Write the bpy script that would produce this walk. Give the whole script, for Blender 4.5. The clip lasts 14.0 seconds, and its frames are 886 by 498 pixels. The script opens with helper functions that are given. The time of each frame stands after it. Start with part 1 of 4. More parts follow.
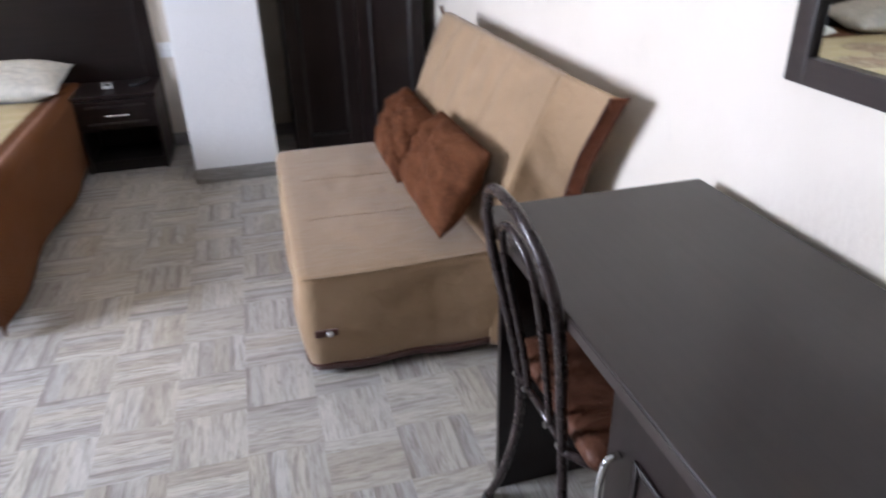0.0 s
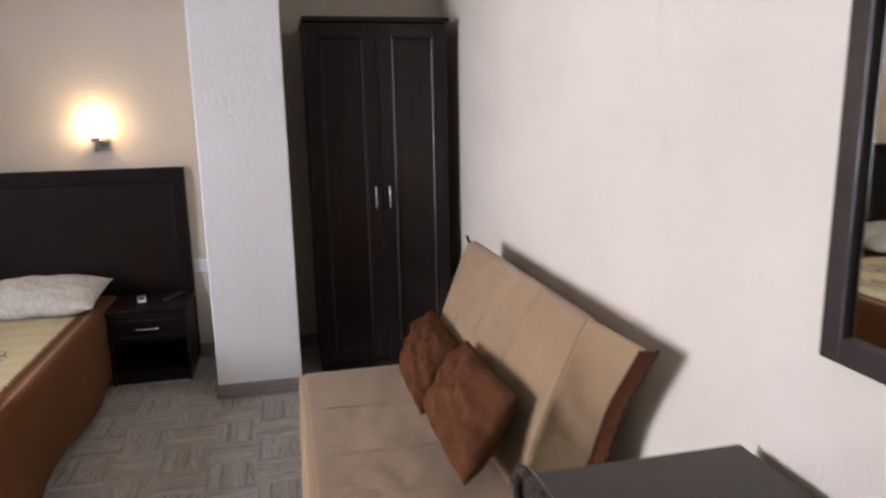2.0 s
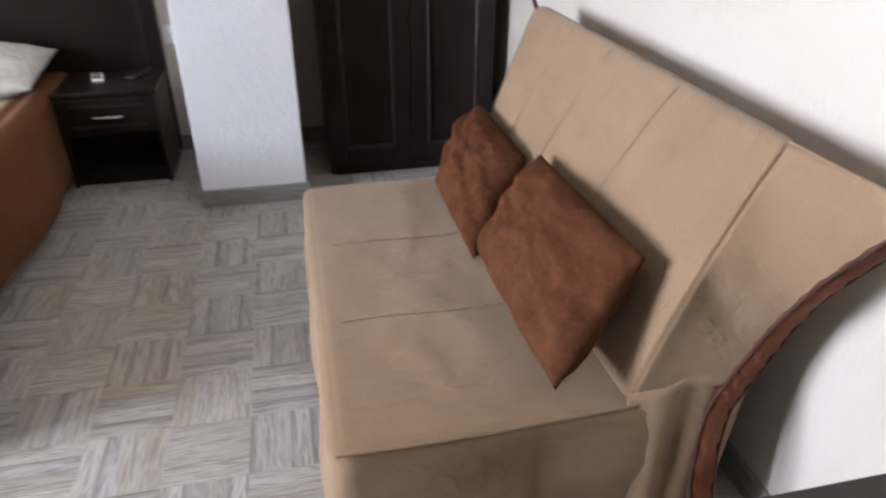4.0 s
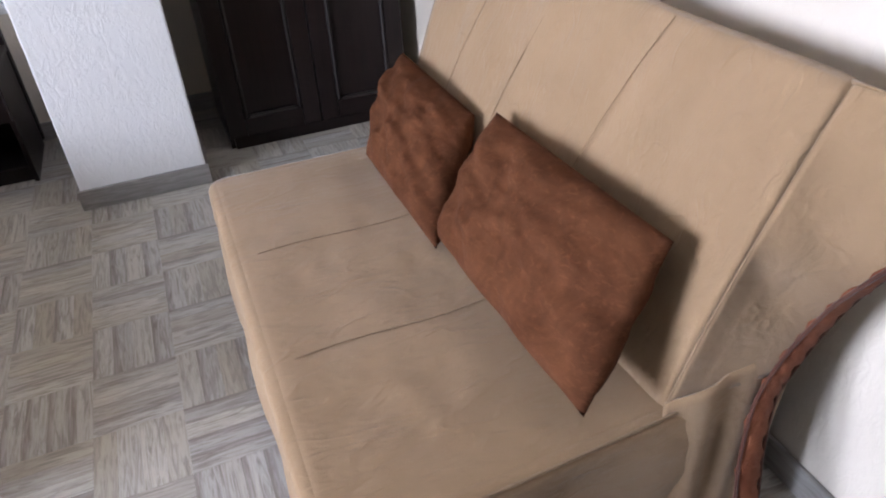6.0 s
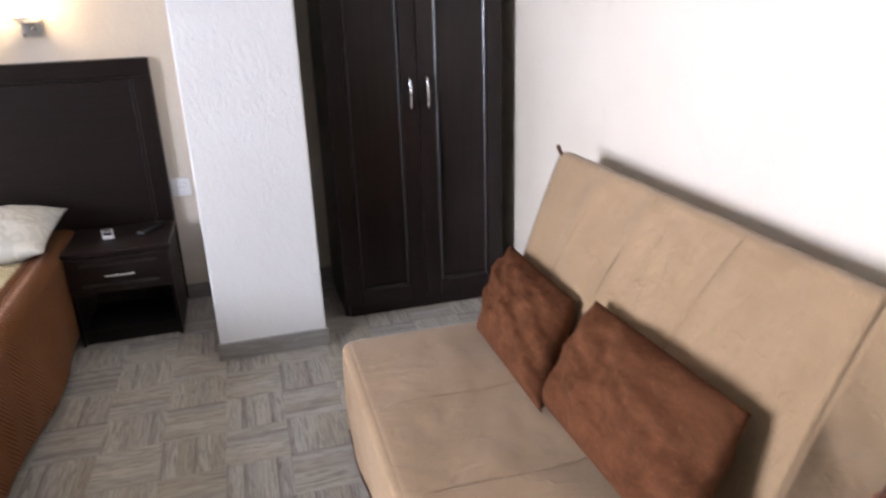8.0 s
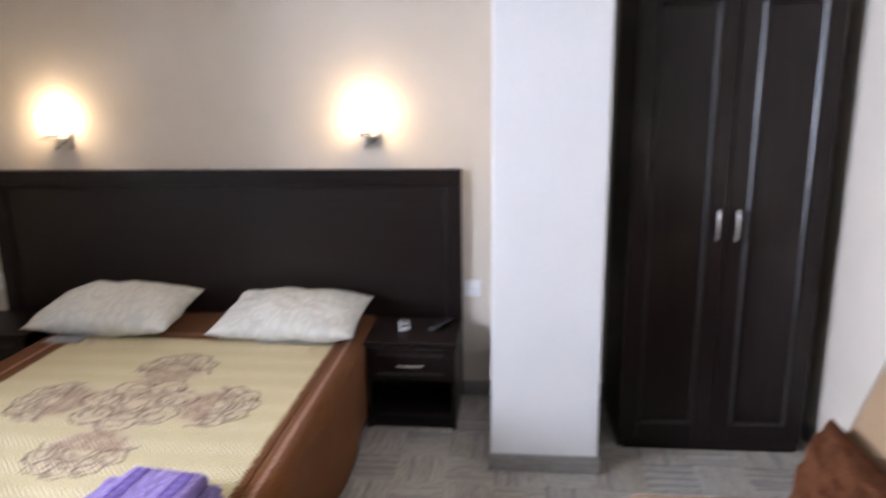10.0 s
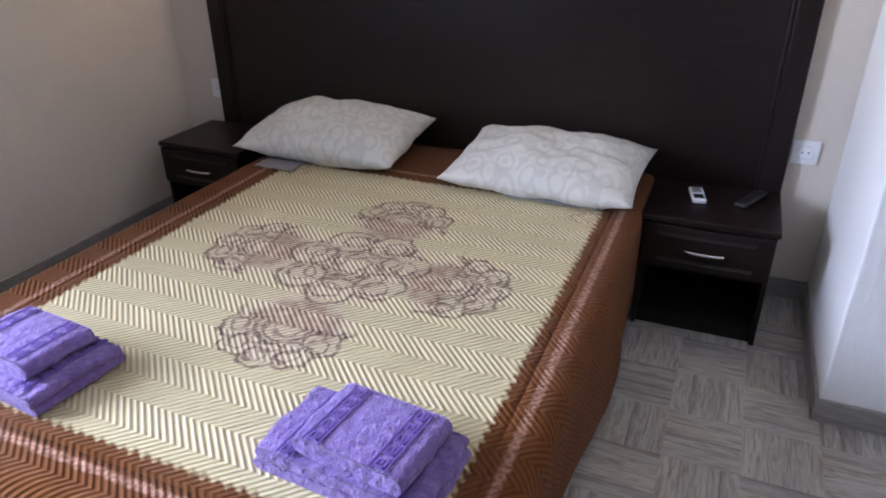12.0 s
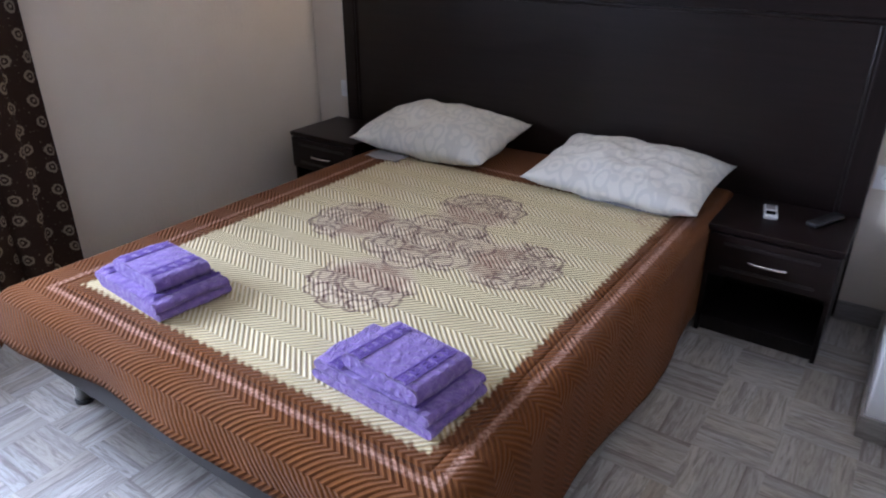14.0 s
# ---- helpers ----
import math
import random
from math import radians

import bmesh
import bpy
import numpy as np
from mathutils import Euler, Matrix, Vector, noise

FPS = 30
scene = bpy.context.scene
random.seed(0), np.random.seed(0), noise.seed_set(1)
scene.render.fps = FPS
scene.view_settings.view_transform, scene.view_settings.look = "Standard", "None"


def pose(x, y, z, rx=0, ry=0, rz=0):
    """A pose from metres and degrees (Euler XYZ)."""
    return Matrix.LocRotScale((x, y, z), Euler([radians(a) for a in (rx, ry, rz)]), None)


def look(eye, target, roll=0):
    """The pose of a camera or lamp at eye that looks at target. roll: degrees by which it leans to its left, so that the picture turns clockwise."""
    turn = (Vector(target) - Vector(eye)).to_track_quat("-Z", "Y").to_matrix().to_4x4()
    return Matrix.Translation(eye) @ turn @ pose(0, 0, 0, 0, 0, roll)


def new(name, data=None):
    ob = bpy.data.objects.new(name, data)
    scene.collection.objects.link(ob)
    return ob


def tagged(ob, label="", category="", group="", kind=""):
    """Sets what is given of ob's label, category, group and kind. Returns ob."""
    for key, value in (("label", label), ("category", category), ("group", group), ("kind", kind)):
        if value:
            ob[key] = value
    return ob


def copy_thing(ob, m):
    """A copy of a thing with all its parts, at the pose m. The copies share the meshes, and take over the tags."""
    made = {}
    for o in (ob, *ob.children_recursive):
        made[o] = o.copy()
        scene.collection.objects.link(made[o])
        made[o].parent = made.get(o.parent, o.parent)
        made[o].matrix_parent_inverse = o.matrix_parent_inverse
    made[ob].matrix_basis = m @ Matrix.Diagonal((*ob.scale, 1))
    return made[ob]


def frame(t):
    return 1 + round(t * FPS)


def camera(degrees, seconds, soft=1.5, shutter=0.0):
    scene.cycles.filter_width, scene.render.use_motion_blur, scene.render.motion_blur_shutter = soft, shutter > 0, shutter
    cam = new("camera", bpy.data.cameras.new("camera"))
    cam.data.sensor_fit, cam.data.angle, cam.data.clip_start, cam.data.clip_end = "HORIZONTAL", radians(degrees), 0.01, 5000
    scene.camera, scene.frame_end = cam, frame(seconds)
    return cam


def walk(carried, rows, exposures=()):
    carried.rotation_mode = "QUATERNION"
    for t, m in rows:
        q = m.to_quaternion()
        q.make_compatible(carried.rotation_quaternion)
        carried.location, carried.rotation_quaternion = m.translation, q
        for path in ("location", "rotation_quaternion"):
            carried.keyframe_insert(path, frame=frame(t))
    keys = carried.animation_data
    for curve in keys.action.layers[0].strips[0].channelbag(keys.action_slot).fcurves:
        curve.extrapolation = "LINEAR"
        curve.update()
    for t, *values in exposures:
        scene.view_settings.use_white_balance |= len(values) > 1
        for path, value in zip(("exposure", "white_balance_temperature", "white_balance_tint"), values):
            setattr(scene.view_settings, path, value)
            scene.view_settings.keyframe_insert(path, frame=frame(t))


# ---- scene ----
cam = camera(65.5, 14.0, soft=2.0, shutter=0.5)
PATH = [
    (0, (1.843, -4.393, 1.347), (2.288, -2.672, 0.431), -1.5),
    (0.5, (1.838, -4.367, 1.331), (2.496, -2.747, 0.36), -1.8),
    (1, (1.855, -4.371, 1.402), (2.552, -2.641, 0.679), -1.7),
    (1.5, (1.871, -4.385, 1.459), (2.487, -2.55, 0.957), -1.9),
    (2, (1.85, -4.327, 1.477), (2.29, -2.417, 1.081), -1.1),
    (2.5, (1.827, -4.121, 1.51), (2.218, -2.184, 1.199), -0.0),
    (3, (1.797, -3.921, 1.453), (2.176, -2.021, 0.958), -0.7),
    (3.5, (1.893, -3.751, 1.339), (2.166, -1.92, 0.582), -1.6),
    (4, (1.878, -3.531, 1.301), (2.248, -1.832, 0.313), -0.0),
    (4.2, (1.87, -3.453, 1.28), (2.323, -1.8, 0.25), 0.2),
    (6.3, (1.848, -3.184, 1.254), (2.454, -1.666, 0.102), -3.0),
    (6.5, (1.834, -3.202, 1.272), (2.464, -1.662, 0.162), -3.0),
    (7, (1.696, -3.284, 1.317), (2.391, -1.709, 0.3), -2.5),
    (7.5, (1.632, -3.388, 1.371), (2.309, -1.704, 0.53), -1.2),
    (7.7, (1.655, -3.412, 1.379), (2.268, -1.674, 0.601), -1.4),
    (9.8, (1.569, -3.364, 1.542), (1.506, -1.4, 1.168), -0.6),
    (10, (1.512, -3.329, 1.556), (1.325, -1.39, 1.102), -0.8),
    (10.5, (1.378, -3.192, 1.487), (0.889, -1.348, 0.886), -0.7),
    (11, (1.317, -2.973, 1.441), (0.634, -1.244, 0.703), -1.8),
    (11.5, (1.216, -2.793, 1.401), (0.47, -1.141, 0.557), -0.9),
    (12, (1.067, -2.599, 1.377), (0.37, -0.96, 0.467), -0.5),
    (12.5, (1.048, -2.526, 1.364), (0.291, -0.952, 0.39), -0.5),
    (13, (1.195, -2.532, 1.375), (0.272, -1.016, 0.455), -0.4),
    (13.5, (1.297, -2.591, 1.379), (0.224, -1.172, 0.463), -1.2),
    (14, (1.359, -2.76, 1.384), (0.327, -1.276, 0.527), 0.0),
]
EXPOSURES = [(0, -0.05, 6300, 16), (1, 0.05, 6750, 17), (1.5, -0.22, 6950, 18), (2, -0.58, 7050, 20), (2.6, -0.80, 7050, 20), (3.2, -0.55, 6850, 19), (4, -0.10, 6450, 16), (6.5, 0.04, 6350, 17), (7.5, 0.08, 6700, 17), (9.8, 0.03, 6400, 17), (10.5, -0.05, 6200, 17), (11.5, -0.18, 5800, 18), (12.5, -0.36, 5750, 19), (14, -0.42, 5650, 19)]
walk(cam, [(t, look(eye, target, roll)) for t, eye, target, roll in PATH], EXPOSURES)

# ---- world, light, exposure ----
world = bpy.data.worlds.new("world")
scene.world = world
world.use_nodes = True
wn = world.node_tree.nodes
sky = wn.new("ShaderNodeTexSky")
sky.sky_type = "NISHITA"
sky.sun_disc = False
sky.sun_elevation, sky.sun_rotation = radians(40), radians(200)
wn["Background"].inputs["Strength"].default_value = 0.1
world.node_tree.links.new(sky.outputs[0], wn["Background"].inputs["Color"])


def area_lamp(name, loc, target, sx, sy, watts, colour):
    d = bpy.data.lights.new(name, "AREA")
    d.shape, d.size, d.size_y, d.energy, d.color = "RECTANGLE", sx, sy, watts, colour
    ob = new(name, d)
    ob.matrix_world = look(loc, target)
    return ob


# daylight of the balcony window in the left wall
area_lamp("window_daylight", (-2.45, -2.58, 1.62), (2.0, -2.50, 1.05), 2.0, 1.65, 575, (0.745, 0.845, 1.0))

# ---- materials ----


class Mat:
    """A small builder of node materials."""

    def __init__(self, name, rough=0.6, metal=0.0, spec=0.5):
        self.m = bpy.data.materials.new(name)
        self.m.use_nodes = True
        self.t = self.m.node_tree
        self.b = self.t.nodes["Principled BSDF"]
        self.b.inputs["Roughness"].default_value = rough
        self.b.inputs["Metallic"].default_value = metal
        self.b.inputs["Specular IOR Level"].default_value = spec

    def node(self, kind, operation="", data_type="", voronoi_dimensions="", feature=""):
        n = self.t.nodes.new(kind)
        if operation:
            n.operation = operation
        if data_type:
            n.data_type = data_type
        if voronoi_dimensions:
            n.voronoi_dimensions = voronoi_dimensions
        if feature:
            n.feature = feature
        return n

    def put(self, socket, value):
        if isinstance(value, bpy.types.NodeSocket):
            self.t.links.new(value, socket)
        else:
            socket.default_value = value

    def math(self, op, a, b=0.0, c=0.0):
        n = self.node("ShaderNodeMath", operation=op)
        for i, v in enumerate((a, b, c)):
            self.put(n.inputs[i], v)
        return n.outputs[0]

    def coords(self, which="Object", scale=(1, 1, 1)):
        tc = self.node("ShaderNodeTexCoord")
        mp = self.node("ShaderNodeMapping")
        mp.inputs["Scale"].default_value = scale
        self.t.links.new(tc.outputs[which], mp.inputs["Vector"])
        return mp.outputs[0]

    def noise(self, vec, scale, detail=4.0, rough=0.55, dist=0.0):
        n = self.node("ShaderNodeTexNoise")
        self.put(n.inputs["Vector"], vec)
        n.inputs["Scale"].default_value, n.inputs["Detail"].default_value = scale, detail
        n.inputs["Roughness"].default_value, n.inputs["Distortion"].default_value = rough, dist
        return n.outputs["Fac"]

    def ramp(self, fac, lo, hi, a, b):
        n = self.node("ShaderNodeMapRange")
        self.put(n.inputs["Value"], fac)
        for i, v in ((1, lo), (2, hi), (3, a), (4, b)):
            n.inputs[i].default_value = v
        return n.outputs[0]

    def mix(self, fac, a, b):
        n = self.node("ShaderNodeMix", data_type="RGBA")
        self.put(n.inputs[0], fac)
        self.put(n.inputs[6], a if isinstance(a, bpy.types.NodeSocket) else (*a, 1))
        self.put(n.inputs[7], b if isinstance(b, bpy.types.NodeSocket) else (*b, 1))
        return n.outputs[2]

    def colour(self, c):
        self.put(self.b.inputs["Base Color"], c if isinstance(c, bpy.types.NodeSocket) else (*c, 1))

    def bump(self, h, strength=0.3, dist=0.002):
        n = self.node("ShaderNodeBump")
        n.inputs["Strength"].default_value, n.inputs["Distance"].default_value = strength, dist
        self.put(n.inputs["Height"], h)
        self.t.links.new(n.outputs[0], self.b.inputs["Normal"])

    def rough(self, v):
        self.put(self.b.inputs["Roughness"], v)


def plaster(name, base, vary, bumpy, scale):
    k = Mat(name, 0.85, spec=0.25)
    v = k.coords("Object", (1, 1, 0.45))
    big = k.noise(k.coords(), 1.3, 3)
    worm = k.noise(v, scale, 5, 0.6, 1.2)
    k.colour(k.mix(k.ramp(big, 0.35, 0.65, 0, 1), base, vary))
    k.bump(k.ramp(worm, 0.45, 0.62, 0, 1), bumpy, 0.004)
    return k.m


def scuffed_plaster():
    k = Mat("scuffed_plaster", 0.85, spec=0.25)
    big = k.noise(k.coords(), 1.3, 3)
    worm = k.noise(k.coords("Object", (1, 1, 0.45)), 55, 5, 0.6, 1.2)
    smear = k.ramp(k.noise(k.coords("Object", (1, 2.2, 2.0)), 3.0, 4, 0.6, 0.4), 0.58, 0.74, 0, 1)
    mark = k.ramp(k.noise(k.coords("Object", (1, 1, 0.5)), 40, 3, 0.6, 1.0), 0.60, 0.68, 0, 0.6)
    fac = k.math("MULTIPLY", smear, k.math("ADD", k.math("MULTIPLY", mark, 0.4), 0.06))
    c = k.mix(k.ramp(big, 0.35, 0.65, 0, 1), (0.62, 0.55, 0.46), (0.67, 0.60, 0.515))
    k.colour(k.mix(fac, c, (0.30, 0.28, 0.26)))
    k.bump(k.ramp(worm, 0.45, 0.62, 0, 1), 0.2, 0.004)
    return k.m


def dark_wood(name, base=(0.0085, 0.0050, 0.0046), rough=0.30, axis="z", spec=0.28, contrast=1.7):
    k = Mat(name, rough, spec=spec)
    s = {"z": (26, 26, 1.2), "x": (1.2, 26, 26), "y": (26, 1.2, 26)}[axis]
    g = k.noise(k.coords("Object", s), 2.2, 6, 0.6, 0.1)
    big = k.noise(k.coords(), 2.0, 2)
    k.colour(k.mix(k.ramp(g, 0.35, 0.7, 0, 1), base, tuple(c * contrast for c in base)))
    k.rough(k.ramp(big, 0.3, 0.7, rough, rough + 0.06))
    return k.m


def fabric(name, base, other, weave=900, blotch=5.0, rough=0.9, wrinkle=0.25, sheen=0.2):
    k = Mat(name, rough, spec=0.15)
    v = k.coords()
    a = k.noise(v, blotch, 4, 0.6, 0.4)
    w = k.noise(v, weave, 2)
    k.colour(k.mix(k.ramp(a, 0.35, 0.68, 0, 1), base, other))
    folds = k.noise(v, 7, 3, 0.45, 0.5)
    crease = k.noise(k.coords("Object", (2.2, 6.5, 3.5)), 4.6, 4, 0.6, 0.8)
    sharp = k.ramp(k.math("ABSOLUTE", k.math("SUBTRACT", k.noise(k.coords("Object", (1.6, 4.0, 2.5)), 3.2, 2, 0.5, 0.7), 0.5)), 0.0, 0.05, 1, 0)
    h = k.math("ADD", k.math("MULTIPLY", folds, 1.6), k.math("MULTIPLY", crease, 1.9))
    h = k.math("ADD", h, k.math("MULTIPLY", sharp, k.ramp(folds, 0.45, 0.6, 0.0, 0.55)))
    k.bump(k.math("ADD", h, k.math("MULTIPLY", w, 0.2)), wrinkle, 0.008)
    k.b.inputs["Sheen Weight"].default_value = sheen
    return k.m


def plain(name, base, rough=0.5, metal=0.0, spec=0.5):
    k = Mat(name, rough, metal, spec)
    n = k.noise(k.coords(), 40, 3)
    k.colour(k.mix(n, base, tuple(min(1, c * 1.12) for c in base)))
    k.rough(k.ramp(n, 0.3, 0.7, rough * 0.85, min(1, rough * 1.15)))
    return k.m


M_WALL = plaster("wall_paper_plaster", (0.62, 0.55, 0.46), (0.67, 0.60, 0.515), 0.2, 55)
M_PILLAR = plaster("white_relief_plaster", (0.76, 0.75, 0.74), (0.80, 0.79, 0.775), 0.24, 48)
M_CEIL = plaster("ceiling_paint", (0.60, 0.58, 0.55), (0.63, 0.61, 0.58), 0.1, 60)
M_WOOD = dark_wood("wenge_upright")
M_WOODX = dark_wood("wenge_across", axis="x")
M_BOARD = dark_wood("wenge_board", rough=0.31, axis="x", spec=0.36)
M_WOODY = dark_wood("wenge_along", axis="y")
M_GLOSS = dark_wood("wenge_gloss", rough=0.34, spec=0.6)
M_INSIDE = dark_wood("wenge_inside", (0.008, 0.006, 0.0055), 0.6)
M_TABLE = dark_wood("table_laminate", (0.027, 0.0195, 0.017), 0.34, "y", 0.35, 1.2)
M_CHROME = plain("chrome", (0.75, 0.75, 0.76), 0.16, 1.0)
M_SATIN = plain("satin_nickel", (0.55, 0.53, 0.50), 0.3, 1.0)
M_TUBE = plain("brown_lacquered_tube", (0.030, 0.020, 0.019), 0.28, 0.3)
M_PLASTIC = plain("white_plastic", (0.78, 0.78, 0.78), 0.35)
M_BLACKP = plain("black_plastic", (0.012, 0.012, 0.013), 0.4)
M_GREYP = plain("grey_paper", (0.24, 0.23, 0.235), 0.6)
M_SCREEN = plain("dark_display", (0.02, 0.025, 0.03), 0.12)
M_SOFA = fabric("beige_cotton_cover", (0.252, 0.160, 0.088), (0.292, 0.189, 0.107), 700, 3.0, 0.92, 0.30)
M_SEAM = fabric("beige_seam", (0.21, 0.134, 0.075), (0.24, 0.155, 0.088), 700, 8, 0.95, 0.1)
M_PIPING = fabric("brown_satin_band", (0.15, 0.046, 0.022), (0.215, 0.075, 0.038), 500, 16, 0.7, 0.5, 0.0)
M_HEM = fabric("dark_brown_hem", (0.060, 0.020, 0.012), (0.085, 0.03, 0.018), 500, 10, 0.8, 0.3)


def suede_material():
    k = Mat("brushed_rust_suede", 0.9, spec=0.06)
    v = k.coords()
    broad = k.noise(v, 7, 9, 0.68, 1.6)
    nap = k.noise(k.coords("Object", (1, 1, 2.5)), 45, 6, 0.7, 1.0)
    c = k.mix(k.ramp(broad, 0.30, 0.72, 0, 1), (0.058, 0.0190, 0.0088), (0.115, 0.043, 0.0195))
    k.colour(k.mix(k.ramp(nap, 0.52, 0.72, 0, 0.5), c, (0.175, 0.072, 0.033)))
    k.bump(k.math("ADD", k.math("MULTIPLY", broad, 1.2), k.math("MULTIPLY", nap, 0.6)), 0.3, 0.006)
    k.b.inputs["Sheen Weight"].default_value = 0.0
    return k.m


M_CUSHION = suede_material()
M_CHAIRSEAT = fabric("brown_leatherette", (0.065, 0.024, 0.013), (0.10, 0.04, 0.022), 300, 9, 0.5, 0.35, 0.0)
M_MATTRESS = fabric("mattress_ticking", (0.45, 0.42, 0.38), (0.5, 0.47, 0.43), 600, 8)


def pillow_material():
    k = Mat("scroll_print_pillowcase", 0.85, spec=0.2)
    v = k.coords("Object", (1, 1, 0.6))
    warp = k.node("ShaderNodeVectorMath", operation="ADD")
    n = k.node("ShaderNodeTexNoise")
    n.inputs["Scale"].default_value = 9
    k.put(n.inputs["Vector"], v)
    k.put(warp.inputs[0], v)
    half = k.node("ShaderNodeVectorMath", operation="SCALE")
    k.put(half.inputs[0], n.outputs["Color"])
    half.inputs["Scale"].default_value = 0.05
    k.put(warp.inputs[1], half.outputs[0])
    vo = k.node("ShaderNodeTexVoronoi", voronoi_dimensions="3D", feature="F1")
    k.put(vo.inputs["Vector"], warp.outputs[0])
    vo.inputs["Scale"].default_value = 15
    rings = k.math("SINE", k.math("MULTIPLY", vo.outputs["Distance"], 16.0))
    k.colour(k.mix(k.ramp(rings, 0.0, 0.35, 0, 1), (0.67, 0.65, 0.585), (0.585, 0.575, 0.525)))
    folds = k.noise(v, 11, 4, 0.55, 1.0)
    k.bump(folds, 0.5, 0.012)
    return k.m


def towel_material():
    k = Mat("lilac_terry", 0.95, spec=0.1)
    v = k.coords()
    pile = k.noise(v, 170, 3)
    flowers = k.node("ShaderNodeTexVoronoi", feature="SMOOTH_F1")
    k.put(flowers.inputs["Vector"], v)
    flowers.inputs["Scale"].default_value = 55
    d = flowers.outputs["Distance"]
    k.colour(k.mix(k.ramp(d, 0.15, 0.6, 0, 1), (0.285, 0.185, 0.47), (0.20, 0.122, 0.37)))
    k.bump(k.math("ADD", k.math("MULTIPLY", pile, 1.0), k.math("MULTIPLY", d, -1.1)), 1.0, 0.009)
    k.b.inputs["Sheen Weight"].default_value = 0.3
    return k.m


M_PILLOW = pillow_material()
M_TOWEL = towel_material()
M_TOWELBAND = fabric("purple_woven_band", (0.14, 0.078, 0.32), (0.165, 0.09, 0.36), 800, 30, 0.8, 0.2)


def blanket_material():
    """Woven spread, laid out in metres: gold field with chevron ribs, brown border, rose line and a floral motif."""
    k = Mat("woven_bedspread", 0.6, spec=0.18)
    uv = k.node("ShaderNodeUVMap")
    sep = k.node("ShaderNodeSeparateXYZ")
    k.put(sep.inputs[0], uv.outputs[0])
    s, t = sep.outputs[0], sep.outputs[1]
    # chevron ribs: bands across the bed, ribs leaning in turn
    tri = k.math("PINGPONG", t, 0.072)
    phase = k.math("MULTIPLY", k.math("ADD", s, tri), 2 * math.pi / 0.0185)
    rib = k.math("SINE", phase)
    cx, cy, hw, hh = 0.125, -1.18, 0.675, 0.80
    dx = k.math("SUBTRACT", k.math("ABSOLUTE", k.math("SUBTRACT", s, cx)), hw)
    dy = k.math("SUBTRACT", k.math("ABSOLUTE", k.math("SUBTRACT", t, cy)), hh)
    d = k.math("MAXIMUM", dx, dy)
    fuzz = k.noise(uv.outputs[0], 60, 3)
    jag = k.math("ADD", d, k.math("MULTIPLY", k.math("PINGPONG", k.math("ADD", s, t), 0.014), 0.75))
    jag = k.math("ADD", jag, k.math("MULTIPLY", k.math("SUBTRACT", fuzz, 0.5), 0.03))
    field = k.ramp(jag, -0.052, -0.066, 0, 1)
    line = k.ramp(k.math("ABSOLUTE", k.math("ADD", d, k.math("MULTIPLY", k.math("SUBTRACT", fuzz, 0.5), 0.016))), 0.006, 0.013, 1, 0)
    # floral motif: a rose with four fans of petals round it
    wob = k.math("MULTIPLY", k.math("SUBTRACT", k.noise(uv.outputs[0], 20, 3), 0.5), 0.055)
    wob2 = k.math("MULTIPLY", k.math("SUBTRACT", k.noise(uv.outputs[0], 33, 3), 0.5), 0.045)
    sw, tw = k.math("ADD", s, wob), k.math("ADD", t, wob2)

    def stroke(distance, radius, width):
        return k.ramp(k.math("ABSOLUTE", k.math("SUBTRACT", distance, radius)), width * 0.4, width, 1, 0)

    def flower(px, py, turn, ring, petal, count, fan):
        """Lines, petals and dark leaves of one bloom that opens along the angle turn."""
        ex, ey = k.math("SUBTRACT", sw, px), k.math("SUBTRACT", tw, py)
        r = k.math("SQRT", k.math("ADD", k.math("MULTIPLY", ex, ex), k.math("MULTIPLY", ey, ey)))
        a = k.math("WRAP", k.math("SUBTRACT", k.math("ARCTAN2", ey, ex), turn), math.pi, -math.pi)
        step = 2 * math.pi / count
        am = k.math("MULTIPLY", k.math("SUBTRACT", k.math("DIVIDE", a, step), k.math("ROUND", k.math("DIVIDE", a, step))), step)
        lx = k.math("SUBTRACT", k.math("MULTIPLY", r, k.math("COSINE", am)), ring)
        ly = k.math("MULTIPLY", r, k.math("SINE", am))
        d1 = k.math("SQRT", k.math("ADD", k.math("MULTIPLY", lx, lx), k.math("MULTIPLY", ly, ly)))
        curl = k.math("ADD", d1, k.math("MULTIPLY", ly, 0.35))
        ink = k.math("MAXIMUM", stroke(d1, petal, 0.0075), stroke(curl, petal * 0.48, 0.006))
        lx2 = k.math("SUBTRACT", lx, -0.40 * ring)
        d2 = k.math("SQRT", k.math("ADD", k.math("MULTIPLY", lx2, lx2), k.math("MULTIPLY", ly, ly)))
        ink = k.math("MAXIMUM", ink, k.math("MULTIPLY", stroke(d2, petal * 0.72, 0.007), 0.8))
        body = k.ramp(r, ring + petal, ring + petal - 0.03, 0, 1)
        ca = k.math("COSINE", a)
        if fan:
            front = k.ramp(ca, -0.30, -0.15, 0, 1)
            ink = k.math("MULTIPLY", ink, front)
            back = k.math("MULTIPLY", k.ramp(ca, 0.25, -0.1, 0, 1), k.ramp(r, ring + petal * 0.3, ring - 0.01, 0, 1))
            inner = k.math("MULTIPLY", front, stroke(r, ring * 0.5, 0.007))
            ink = k.math("MAXIMUM", ink, inner)
        else:
            back = k.math("MULTIPLY", stroke(r, ring * 0.55, 0.02), 0.5)
            ink = k.math("MAXIMUM", ink, stroke(k.math("ADD", r, k.math("MULTIPLY", ly, 0.5)), ring * 0.42, 0.007))
        return ink, body, back

    lines, patch, leaf = None, None, None
